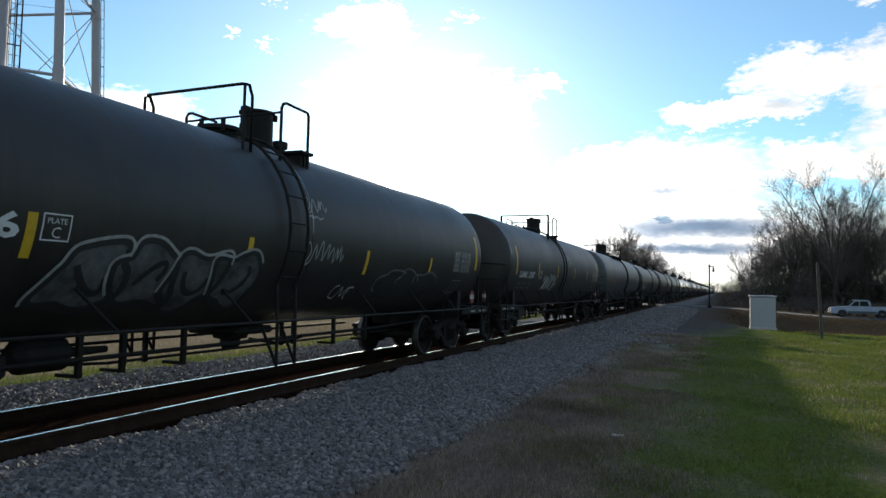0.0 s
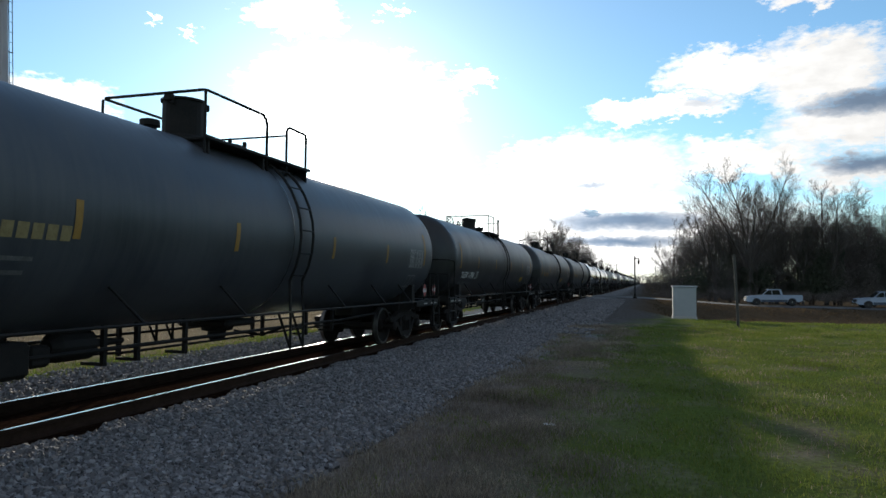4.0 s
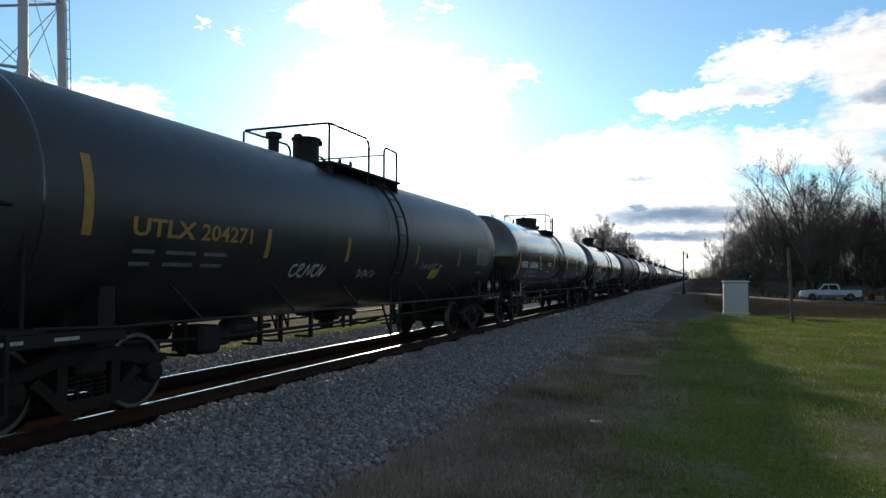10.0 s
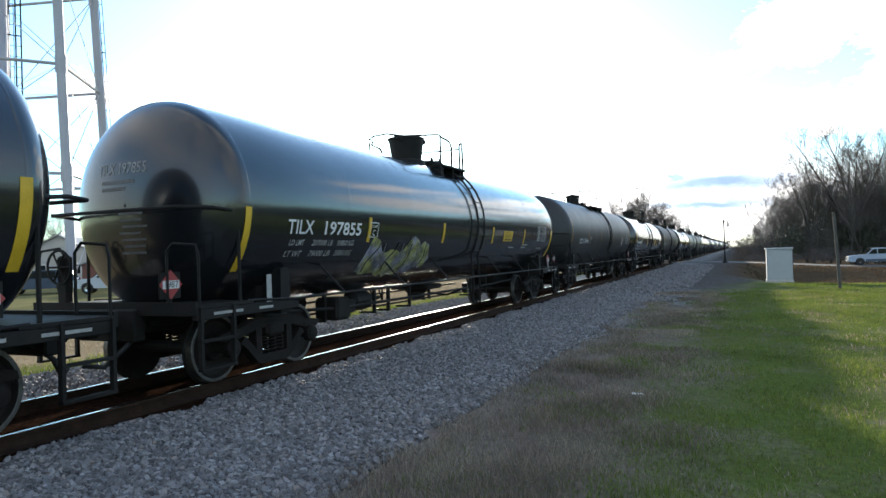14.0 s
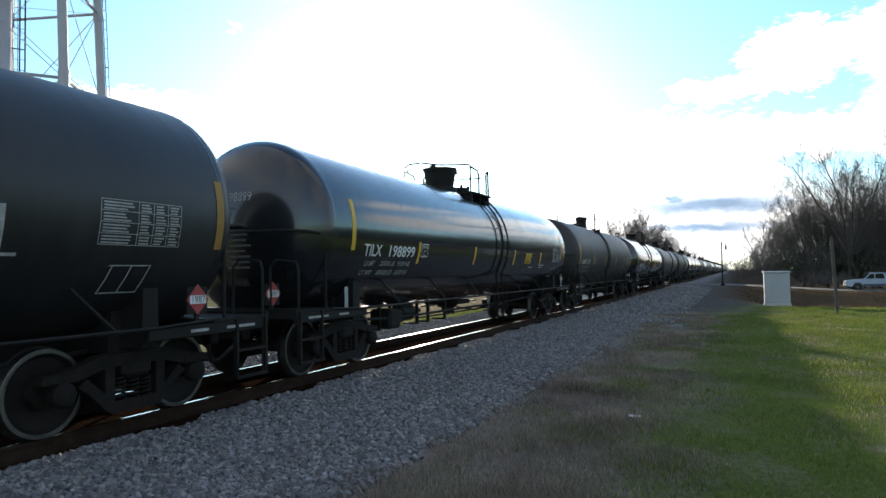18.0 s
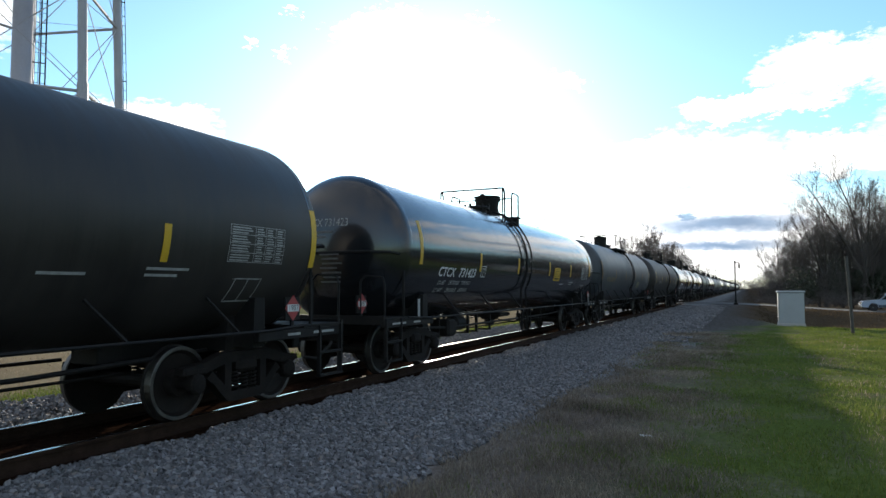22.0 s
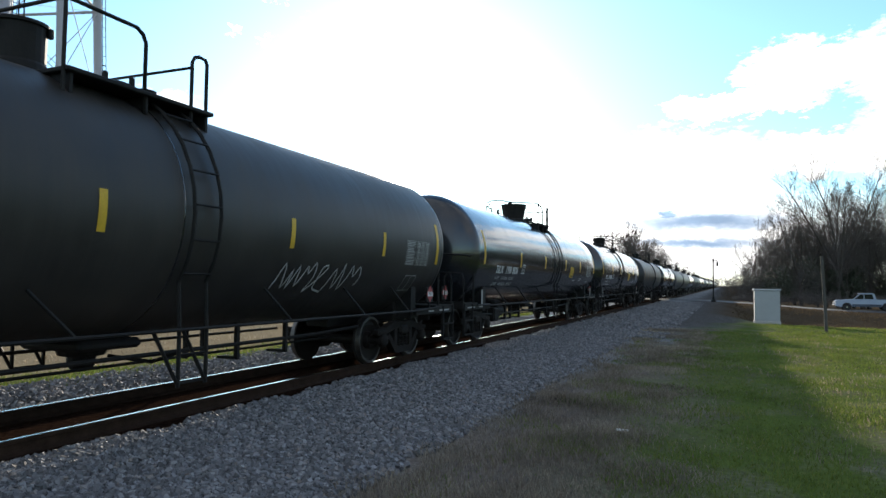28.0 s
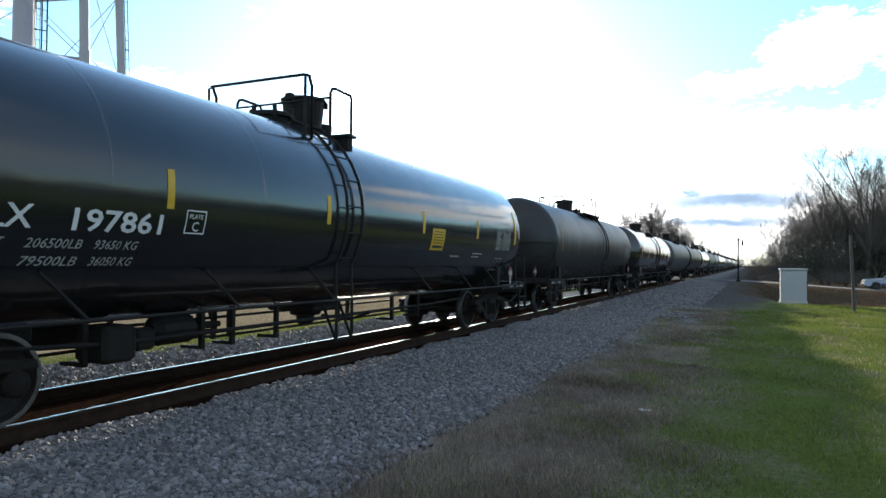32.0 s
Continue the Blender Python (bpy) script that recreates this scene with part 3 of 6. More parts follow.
def side_frame(d):
    """A cast bogie side frame on the side d, with its openings."""
    s = Shape()
    x0, x1 = (0.93, 1.07)
    top = [(-1.12, 0.58), (-1.10, 0.66), (-0.75, 0.70), (-0.42, 0.80), (0.42, 0.80), (0.75, 0.70), (1.10, 0.66), (1.12, 0.58), (0.72, 0.57), (0.38, 0.66), (-0.38, 0.66), (-0.72, 0.57)]
    low = [(-0.72, 0.50), (-0.60, 0.42), (-0.38, 0.20), (-0.30, 0.16), (0.30, 0.16), (0.38, 0.20), (0.60, 0.42), (0.72, 0.50), (0.62, 0.58), (0.30, 0.29), (-0.30, 0.29), (-0.62, 0.58)]
    for shape_ in (top, low):
        s.prism([(y, z) for y, z in shape_], d * x0, d * x1)
    for y in (-0.34, 0.34):
        s.box(min(d * x0, d * x1), max(d * x0, d * x1), y - 0.06, y + 0.06, 0.25, 0.70)
    for y in (-0.89, 0.89):
        s.box(min(d * 0.9, d * 1.08), max(d * 0.9, d * 1.08), y - 0.2, y + 0.2, 0.55, 0.66, 0.03)
    return s


def spring(d, y):
    s = Shape()
    for y in (y,):
        pts = [(d * 1.0 + 0.065 * math.cos(t), y + 0.065 * math.sin(t), 0.29 + 0.24 * t / (2 * math.pi * 5)) for t in [i * math.pi / 5 for i in range(51)]]
        s.tube(pts, 0.016, 4)
    return s


CACHE = {}


def shared(key, mat, make, smooth=False):
    if key not in CACHE:
        CACHE[key] = make().mesh(key.split("/")[0], M[mat], smooth)
    return CACHE[key]


def wheel_mesh():
    if "wheel_set" not in CACHE:
        s = wheel_set()
        n = len(s.f)
        q = wheel_rims()
        o = len(s.v)
        s.v += q.v
        s.f += [tuple(o + i for i in f) for f in q.f]
        me = s.mesh("wheel_set", M["wheel"])
        me.materials.append(M["tread"])
        for poly in me.polygons[n:]:
            poly.material_index = 1
        CACHE["wheel_set"] = me
    return CACHE["wheel_set"]


def add_bogies(car, full=True):
    for y in (-BOGIE, BOGIE):
        # the bolster carries the other pieces
        bolster = part("bogie", shared("bogie", "cast", lambda: Shape().box(-1.12, 1.12, -0.2, 0.2, 0.52, 0.72, 0.05).box(-0.35, 0.35, -0.3, 0.3, 0.70, 0.80, 0.03)), None, car, "grimy cast steel bogie", at=pose(0, y, 0))
        for d in (-1, 1):
            part("side_frame", shared("side_frame/%d" % d, "cast", lambda: side_frame(d)), None, bolster)
            if full:
                for q in (-0.17, 0.0, 0.17):
                    part("spring", shared("spring/%d/%g" % (d, q), "cast", lambda: spring(d, q), True), None, bolster)
                part("brake_beam", shared("brake_beam/%d" % d, "steel", lambda: Shape().box(-0.8, 0.8, d * 0.36 - 0.04, d * 0.36 + 0.04, 0.3, 0.42, 0.02).box(-0.78, -0.66, min(d * .36, d * .44), max(d * .36, d * .44), 0.26, 0.55).box(0.66, 0.78, min(d * .36, d * .44), max(d * .36, d * .44), 0.26, 0.55)), None, bolster)
        for a in (-0.89, 0.89):
            ws = part("wheel_set", wheel_mesh(), None, bolster, "two steel wheels on an axle", at=pose(0, a, 0.457))
            if full:
                for d in (-1, 1):
                    part("bearing_cap", shared("bearing_cap/%d" % d, "cast", lambda: Shape().lathe([(d * 1.0, 0.13), (d * 1.1, 0.13), (d * 1.13, 0.10), (d * 1.14, 0.05)] if d > 0 else [(-1.14, 0.05), (-1.13, 0.10), (-1.1, 0.13), (-1.0, 0.13)], "x", 14)), None, bolster, at=pose(0, a, 0.457))


def end_gear(car, e, kind):
    """Sill, coupler, platform, rails and steps at the end e (-1 or 1)."""
    k = "%s/%d" % (kind, e)
    lo, hi = lambda a, b: min(e * a, e * b), lambda a, b: max(e * a, e * b)
    part("draft_sill", shared("draft_sill/%d" % e, "steel", lambda: Shape().box(-0.24, 0.24, lo(5.4, 8.95), hi(5.4, 8.95), 0.72, 1.02, 0.02)
         .box(-0.5, 0.5, lo(8.78, 8.95), hi(8.78, 8.95), 0.66, 1.06, 0.02)), None, car)
    part("saddle", shared("saddle/%d" % e, "steel", lambda: Shape().prism([(e * BOGIE - 0.28, 0.80), (e * BOGIE + 0.28, 0.80), (e * BOGIE + 0.22, 1.35), (e * BOGIE - 0.22, 1.35)], -0.95, 0.95)
         .prism([(e * BOGIE - 0.12, 0.85), (e * BOGIE + 0.12, 0.85), (e * BOGIE + 0.10, 1.5), (e * BOGIE - 0.10, 1.5)], -1.28, 1.28)), None, car)
    part("coupler", shared("coupler/%d" % e, "cast", lambda: Shape().box(-0.09, 0.09, lo(8.9, 9.3), hi(8.9, 9.3), 0.78, 0.95, 0.03).box(-0.17, 0.15, lo(9.12, 9.42), hi(9.12, 9.42), 0.73, 1.0, 0.06)), None, car, "cast steel knuckle coupler")
    part("end_platform", shared("end_platform/%d" % e, "steel", lambda: Shape().box(-1.42, 1.42, lo(7.9, 8.90), hi(7.9, 8.90), 1.06, 1.10)
         .box(-1.42, 1.42, lo(8.88, 8.93), hi(8.88, 8.93), 0.98, 1.14)), None, car, "steel end platform")
    part("end_rail", shared("end_rail/%d" % e, "steel", lambda: rail_pipe(Shape(), [(-1.38, e * 8.12, 1.1), (-1.38, e * 8.12, 2.14), (-1.37, e * 8.20, 2.26), (-1.30, e * 8.50, 2.29), (-1.10, e * 8.86, 2.29), (1.10, e * 8.86, 2.29), (1.30, e * 8.50, 2.29), (1.37, e * 8.20, 2.26), (1.38, e * 8.12, 2.14), (1.38, e * 8.12, 1.0)], 0.024)), None, car, "bent pipe end handrail")
    for d in (-1, 1):
        sill = part("side_sill", shared("side_sill/%d/%d" % (e, d), "steel", lambda: Shape().box(min(d * 1.34, d * 1.42), max(d * 1.34, d * 1.42), lo(6.9, 8.90), hi(6.9, 8.90), 0.92, 1.055, 0.01)), None, car)
        for k, (a, b) in enumerate(((8.10, 8.62), (7.5, 7.78))):
            part("stencil_bar", shared("stencil_bar/%d/%d/%d" % (e, d, k), "dull_white", lambda: Shape().box(min(d * 1.422, d * 1.425), max(d * 1.422, d * 1.425), lo(a, b), hi(a, b), 0.97, 1.005)), None, sill, "white row too small to read")
        part("end_grab_iron", shared("end_grab_iron/%d/%d" % (e, d), "steel", lambda: rail_pipe(Shape(), [(d * 1.40, e * 8.86, 0.35), (d * 1.40, e * 8.86, 1.70), (d * 1.36, e * 8.86, 1.82), (d * 1.0, e * 8.86, 1.85), (d * 0.9, e * 8.86, 1.75), (d * 0.9, e * 8.86, 1.1)], 0.018)), None, car)
        part("sill_step", shared("sill_step/%d/%d" % (e, d), "steel", lambda: Shape().box(d * 1.42 - 0.03, d * 1.42 + 0.03, lo(8.28, 8.32), hi(8.28, 8.32), 0.32, 1.08).box(d * 1.42 - 0.03, d * 1.42 + 0.03, lo(8.84, 8.88), hi(8.84, 8.88), 0.32, 1.08)
             .box(d * 1.42 - 0.04, d * 1.42 + 0.04, lo(8.28, 8.88), hi(8.28, 8.88), 0.32, 0.35).box(d * 1.42 - 0.04, d * 1.42 + 0.04, lo(8.28, 8.88), hi(8.28, 8.88), 0.66, 0.69)), None, car)
    part("brake_hose", shared("brake_hose/%d" % e, "tyre", lambda: Shape().tube([(0.32, e * 8.7, 0.85), (0.34, e * 9.0, 0.6), (0.2, e * 9.2, 0.38), (0.05, e * 9.38, 0.42)], 0.03, 6), True), None, car)


def hand_wheel():
    s = Shape()
    pts = [(-0.85 + 0.22 * math.cos(t), -8.98, 1.60 + 0.22 * math.sin(t)) for t in [i * math.pi / 10 for i in range(21)]]
    s.tube(pts, 0.018, 5, cap=False)
    for i in range(3):
        t = i * math.pi / 3
        s.tube([(-0.85 - 0.21 * math.cos(t), -8.98, 1.60 - 0.21 * math.sin(t)), (-0.85 + 0.21 * math.cos(t), -8.98, 1.60 + 0.21 * math.sin(t))], 0.014, 5)
    s.box(-0.95, -0.75, -8.95, -8.84, 1.1, 1.75, 0.03)
    return s


TOP = AXIS + R
DOME_Y = -0.4


WIDE = 0.95          # half width of the railing on the tank's top


def bent_loop(y0, y1, d, top, foot=-0.36, r=0.024):
    """A bent pipe loop on one side of the top platform."""
    x = d * WIDE
    return rail_pipe(Shape(), [(x, y0, TOP + foot), (x, y0, TOP + top - 0.10), (x, y0 + 0.04, TOP + top - 0.03), (x, y0 + 0.12, TOP + top), (x, y1 - 0.03, TOP + top - 0.01), (x, y1, TOP + top - 0.06), (x, y1, TOP + foot)], r)


def top_gear(car, style, drum, lead, end, loop, valve=None):
    """Valve housing, manway, platform and railing on the top of a tank. style: box, short or wavy railing; drum: y, radius, height, flare; the rest are places along the car."""
    y, r, h, flare = drum
    body = [(TOP - 0.08, r + 0.04), (TOP + 0.05, r + 0.02), (TOP + 0.08, r * (1 - flare)), (TOP + h - 0.09, r), (TOP + h - 0.05, r)]
    lid = [(TOP + h - 0.045, r + 0.03), (TOP + h - 0.01, r + 0.03), (TOP + h, r - 0.02), (TOP + h + 0.004, 0.05)]
    base = part("valve_housing", Shape().lathe(body, "z", 24, (0, y, 0)), M["steel"], car, "round black valve housing")
    part("lid", Shape().lathe(lid, "z", 24, (0, y, 0)), M["steel"], base)
    part("hinge", Shape().box(-0.07, 0.07, y - r - 0.09, y - r + 0.03, TOP + h - 0.10, TOP + h + 0.03, 0.02), M["steel"], base)
    for a in (40, 160, 280):
        t = radians(a)
        cx, cy = (r + 0.03) * math.cos(t), y + (r + 0.03) * math.sin(t)
        part("clamp", Shape().box(cx - 0.03, cx + 0.03, cy - 0.03, cy + 0.03, TOP + h - 0.14, TOP + h - 0.03, 0.01), M["steel"], base)
    way_ = y + (-0.87 if style == "short" else 1.15)
    part("manway", Shape().lathe([(TOP - 0.08, 0.30), (TOP + 0.08, 0.30), (TOP + 0.09, 0.37), (TOP + 0.14, 0.37), (TOP + 0.17, 0.30), (TOP + 0.18, 0.05)], "z", 20, (0, way_, 0)), M["steel"], car, "bolted round manway cover")
    for i in range(6):
        t = i * math.pi / 3 + 0.3
        cx, cy = 0.34 * math.cos(t), way_ + 0.34 * math.sin(t)
        part("manway_bolt", Shape().box(cx - 0.03, cx + 0.03, cy - 0.03, cy + 0.03, TOP + 0.04, TOP + 0.24, 0.01), M["steel"], car)
    if valve:
        vy, vh = valve
        part("relief_valve", Shape().lathe([(TOP - 0.06, 0.13), (TOP + 0.05, 0.10), (TOP + vh - 0.12, 0.10), (TOP + vh - 0.11, 0.15), (TOP + vh - 0.02, 0.15), (TOP + vh, 0.08)], "z", 14, (0, vy, 0)), M["steel"], car, "upright relief valve")
    else:
        vy = way_ + (0.62 if style != "short" else 1.5)
        part("relief_valve", Shape().lathe([(TOP - 0.06, 0.11), (TOP + 0.12, 0.11), (TOP + 0.13, 0.15), (TOP + 0.24, 0.15), (TOP + 0.27, 0.06)], "z", 12, (0, vy, 0)), M["steel"], car)
    p0, p1 = min(lead, loop[0] - 0.2) if style != "short" else y - 0.15, loop[1] + 0.08
    for d in (-1, 1):
        x0, x1 = sorted((d * 0.48, d * 1.02))
        part("platform", Shape().box(x0, x1, p0, p1, TOP - 0.15, TOP - 0.10, 0.01), M["steel"], car, "black grating platform")
        for q in (p0 + 0.08, (p0 + p1) / 2, p1 - 0.08):
            part("platform_bracket", Shape().box(min(d * 0.55, d * 0.97), max(d * 0.55, d * 0.97), q - 0.02, q + 0.02, TOP - 0.36, TOP - 0.15), M["steel"], car)
        x = d * WIDE
        part("guard_post", rail_pipe(Shape(), [(x, lead, TOP - 0.36), (x, lead, TOP + 0.58)], 0.022), M["steel"], car)
        part("end_loop", bent_loop(loop[0], loop[1], d, 0.57), M["steel"], car, "bent pipe end loop")
    if style == "wavy":
        across = [(-0.8, lead - 0.06, .60), (-0.98, lead + 0.03, .66), (-0.80, lead - 0.02, .73), (-0.45, lead, .75), (0.0, lead, .66), (0.5, lead, .62), (WIDE - 0.05, lead, .60)]
        half_ = [(-WIDE, end, -0.36), (-WIDE, end, .38), (-WIDE, end - 0.12, .50), (-WIDE, lead + 0.1, .54)]
    else:
        across = [(-WIDE + 0.05, lead, .60), (WIDE - 0.05, lead, .60)]
        half_ = [(-WIDE, end, -0.36), (-WIDE, end, .46), (-WIDE, end - 0.05, .55), (-WIDE, end - min(0.14, (end - lead) * 0.4), .60), (-WIDE, lead + 0.05, .60)]
    pts = half_ + across + [(-a, b, c) for a, b, c in reversed(half_)]
    part("guard_rail", rail_pipe(Shape(), [(a, b, TOP + c) for a, b, c in pts], 0.024), M["steel"], car, "bent pipe guard rail", True)
    part("cross_rail", rail_pipe(Shape(), [(-WIDE, loop[0], TOP + .40), (WIDE, loop[0], TOP + .40)], 0.018), M["steel"], car)


def ladder_parts(car, mid):
    """Side ladder bent over the shell, with legs and rungs."""
    angles = [radians(a) for a in range(70, -31, -10)]
    for d in (-1, 1):
        arc = [(d * (R + 0.09) * math.cos(a), (R + 0.09) * math.sin(a)) for a in angles]
        for q in (-0.22, 0.22):
            part("ladder_stile", shared("ladder_stile/%d" % d, "steel", lambda: Shape().tube([(x, 0, AXIS + z) for x, z in arc] + [(d * 1.38, 0, 1.0), (d * 1.38, 0, 0.42)], 0.026, 5)), None, car, at=pose(0, mid + q, 0))
        for i in range(7):
            a = radians(62 - 88 * i / 6)
            x, z = (R + 0.10) * math.cos(a), (R + 0.10) * math.sin(a)
            part("ladder_rung", shared("ladder_rung", "steel", lambda: Shape().tube([(0, -0.22, 0), (0, 0.22, 0)], 0.014, 5)), None, car, at=pose(d * x, mid, AXIS + z))
        for z in (0.46, 0.78):
            part("ladder_rung", CACHE["ladder_rung"], None, car, at=pose(d * 1.38, mid, z))
        for q in (-0.22, 0.22):
            part("ladder_brace", shared("ladder_brace/%d" % d, "steel", lambda: Shape().tube([(d * 1.36, -0.36, 1.05), (d * 1.38, 0, 0.44)], 0.024, 5)), None, car, at=pose(0, mid + q, 0))


def under_parts(car):
    part("outlet_valve", shared("outlet_valve", "steel", lambda: Shape().lathe([(0.55, 0.12), (0.62, 0.16), (0.70, 0.16), (0.72, 0.26), (0.92, 0.34)], "z", 14, (0, 0.1, 0)).box(-0.5, 0.5, -0.35, 0.55, 0.80, 0.92, 0.04).tube([(0.2, 0.3, 0.7), (0.6, 0.6, 0.62), (0.95, 0.7, 0.75)], 0.025, 5)), None, car, "bottom outlet valve with skid")
    part("brake_cylinder", shared("brake_cylinder", "steel", lambda: Shape().lathe([(-3.9, 0.10), (-3.8, 0.19), (-3.3, 0.19), (-3.2, 0.06), (-2.7, 0.04)], "y", 14, (0.45, 0, 0.78))), None, car)
    part("air_reservoir", shared("air_reservoir", "steel", lambda: Shape().lathe([(-5.0, 0.05), (-4.95, 0.2), (-4.2, 0.2), (-4.15, 0.05)], "y", 14, (-0.5, 0, 0.80))), None, car)
    part("control_valve", shared("control_valve", "steel", lambda: Shape().box(0.35, 0.85, -4.9, -4.45, 0.52, 0.92, 0.05).box(0.5, 0.75, -4.4, -4.1, 0.6, 0.85, 0.04)), None, car)
    part("brake_pipe", shared("brake_pipe", "steel", lambda: Shape().tube([(0.42, -8.7, 0.85), (0.75, -6.2, 0.8), (0.75, -4.6, 0.72), (0.62, 4.0, 0.72), (0.7, 6.2, 0.8), (0.35, 8.7, 0.85)], 0.03, 6)), None, car)
    part("brake_rod", shared("brake_rod", "steel", lambda: Shape().tube([(0.3, -6.2, 0.62), (0.4, -3.6, 0.66), (0.4, -2.6, 0.60), (0.2, 6.0, 0.58)], 0.02, 5)), None, car)
    for y in (-5.0, -3.2, -2.6, -1.6, 2.2, 3.4):
        part("pipe_bracket", shared("pipe_bracket/%g" % y, "steel", lambda: Shape().box(0.60, 0.66, y - 0.03, y + 0.03, 0.52, 1.02).box(0.30, 0.66, y - 0.03, y + 0.03, 0.50, 0.54)), None, car)
    for y in (-3.4, -0.8, 3.3):
        for q in (0.0, 0.42):
            part("pipe_hanger", shared("pipe_hanger/%g" % (y + q), "steel", lambda: Shape().box(-1.34, -1.26, y + q - 0.035, y + q + 0.035, 0.30, 1.1, 0.01)), None, car)
    part("retainer_pipe", shared("retainer_pipe", "steel", lambda: Shape().tube([(-1.36, -6.2, 0.66), (-1.36, 6.0, 0.66)], 0.028, 6)), None, car)
    for d in (-1, 1):
        part("side_handrail", shared("side_handrail/%d" % d, "steel", lambda: Shape().tube([(d * 1.40, -8.0, 1.10), (d * 1.42, -7.0, 1.06), (d * 1.42, 7.0, 1.06), (d * 1.40, 8.0, 1.10)], 0.022, 6)), None, car, "long pipe handrail low on the tank side")
        for y in (-5.6, -3.4, -1.2, 2.4, 4.6, 6.4):
            part("rail_bracket", shared("rail_bracket/%d/%g" % (d, y), "steel", lambda: Shape().tube([on_tank(y - 0.35, -0.86, 0.0, d), (d * 1.42, y, 1.06)], 0.02, 5)), None, car)


def seam_rings(car, ys):
    for y in ys:
        part("weld_seam", shared("weld_seam/%g" % y, "shiny", lambda: Shape().lathe([(y - 0.02, R - 0.002), (y - 0.008, R + 0.002), (y + 0.008, R + 0.002), (y + 0.02, R - 0.002)], "y", 72, (0, 0, AXIS), False), True), None, car)


def markings(car, kind):
    """Reflective stripes, data panel and placards."""
    for d in (-1, 1):
        rim = Shape()
        for a, b, c, e in ((0, .5, 0, .015), (0, .5, .285, .3), (0, .015, 0, .3), (.485, .5, 0, .3), (.24, .255, 0, .3)):
            q = patch(6.38 + a, 6.38 + b, -0.92 + c, -0.92 + e, 0.005, d, 0.06, n=2)
            o = len(rim.v)
            rim.v += q.v
            rim.f += [tuple(o + i for i in f) for f in q.f]
        part("stencil_frame", shared("stencil_frame/%d" % d, "dull_white", lambda: rim), None, car, "outlined stencil box")
        # data panel of thin white lines and unreadable rows
        s = Shape()

        def bar(a, b, z0, z1):
            q = patch(a, b, z0, z1, 0.005, d, n=2)
            o = len(s.v)
            s.v += q.v
            s.f += [tuple(o + i for i in f) for f in q.f]
        key = "data_panel/%d" % d
        if key not in CACHE:
            p0, p1, q0, q1 = 6.2, 7.25, -0.42, 0.04
            for z in (q0, q0 + 0.115, q0 + 0.23, q0 + 0.345, q1):
                bar(p0, p1, z, z + 0.008)
            for y in (p0, p0 + 0.46, p0 + 0.66, p0 + 0.86, p1):
                bar(y, y + 0.008, q0, q1)
            rnd = random.Random(5)
            for i in range(4):
                for j in range(4):
                    for h in (0.016, 0.048, 0.08):
                        a = p0 + 0.03 + (0, 0.46, 0.66, 0.86)[j]
                        bar(a, a + (0.38, 0.14, 0.14, 0.14)[j] * rnd.uniform(0.7, 1), q0 + 0.115 * i + h, q0 + 0.115 * i + h + 0.017)
        part("data_panel", shared(key, "dull_white", lambda: s), None, car, "stencilled data panel of small unreadable rows")
    for e in (-1, 1):
        y, dx = (-8.80, -0.5) if e < 0 else (7.62, 0.0)
        pl = part("placard_holder", shared("placard_holder/%d" % e, "steel", lambda: Shape().box(1.36 + dx, 1.39 + dx, y - 0.16, y + 0.16, 1.18, 1.5).box(1.36 + dx, 1.39 + dx, y - 0.03, y + 0.03, 1.0, 1.2)), None, car)
        part("placard", shared("placard/%d" % e, "red", lambda: Shape().prism([(y, 1.17), (y + 0.18, 1.35), (y, 1.53), (y - 0.18, 1.35)], 1.393 + dx, 1.398 + dx)), None, pl, "red diamond hazard placard")
        part("placard_plate", shared("placard_plate/%d" % e, "white", lambda: Shape().box(1.400 + dx, 1.402 + dx, y - 0.13, y + 0.13, 1.30, 1.40)), None, pl, "white number panel")
        part("placard_number", placard_text(e), None, pl, at=pose(1.404 + dx, y - 0.115, 1.315, 90, 0, 90))
        if kind == "shiny":
            part("step_plate", shared("step_plate/%d" % e, "dull_white", lambda: Shape().box(1.412, 1.418, e * 7.55 - 0.05, e * 7.55 + 0.05, 1.05, 1.42)), None, car, "white stencilled upright plate")


def flat_text(body, size, mat, key):
    if key not in CACHE:
        cu = bpy.data.curves.new("lettering", "FONT")
        cu.body, cu.size = body, size
        ob = bpy.data.objects.new("lettering", cu)
        me = bpy.data.meshes.new_from_object(ob)
        bpy.data.objects.remove(ob)
        me.materials.clear()
        me.materials.append(M[mat])
        CACHE[key] = me
    return CACHE[key]


def placard_text(e):
    return flat_text("1987", 0.115, "tyre", "placard_number")


KIND_LABEL = {"shiny": "glossy black tank car with pipe railings on top", "matte": "weathered matt black tank car with a dusty shell",
              "gamx": "dull brown-black tank car with dusty sides", "grey": "faded grey-black tank car with a dusty shell"}
KIND_PAINT = {"shiny": "shiny", "matte": "matte", "gamx": "brown", "grey": "grey"}
PROTO = {}
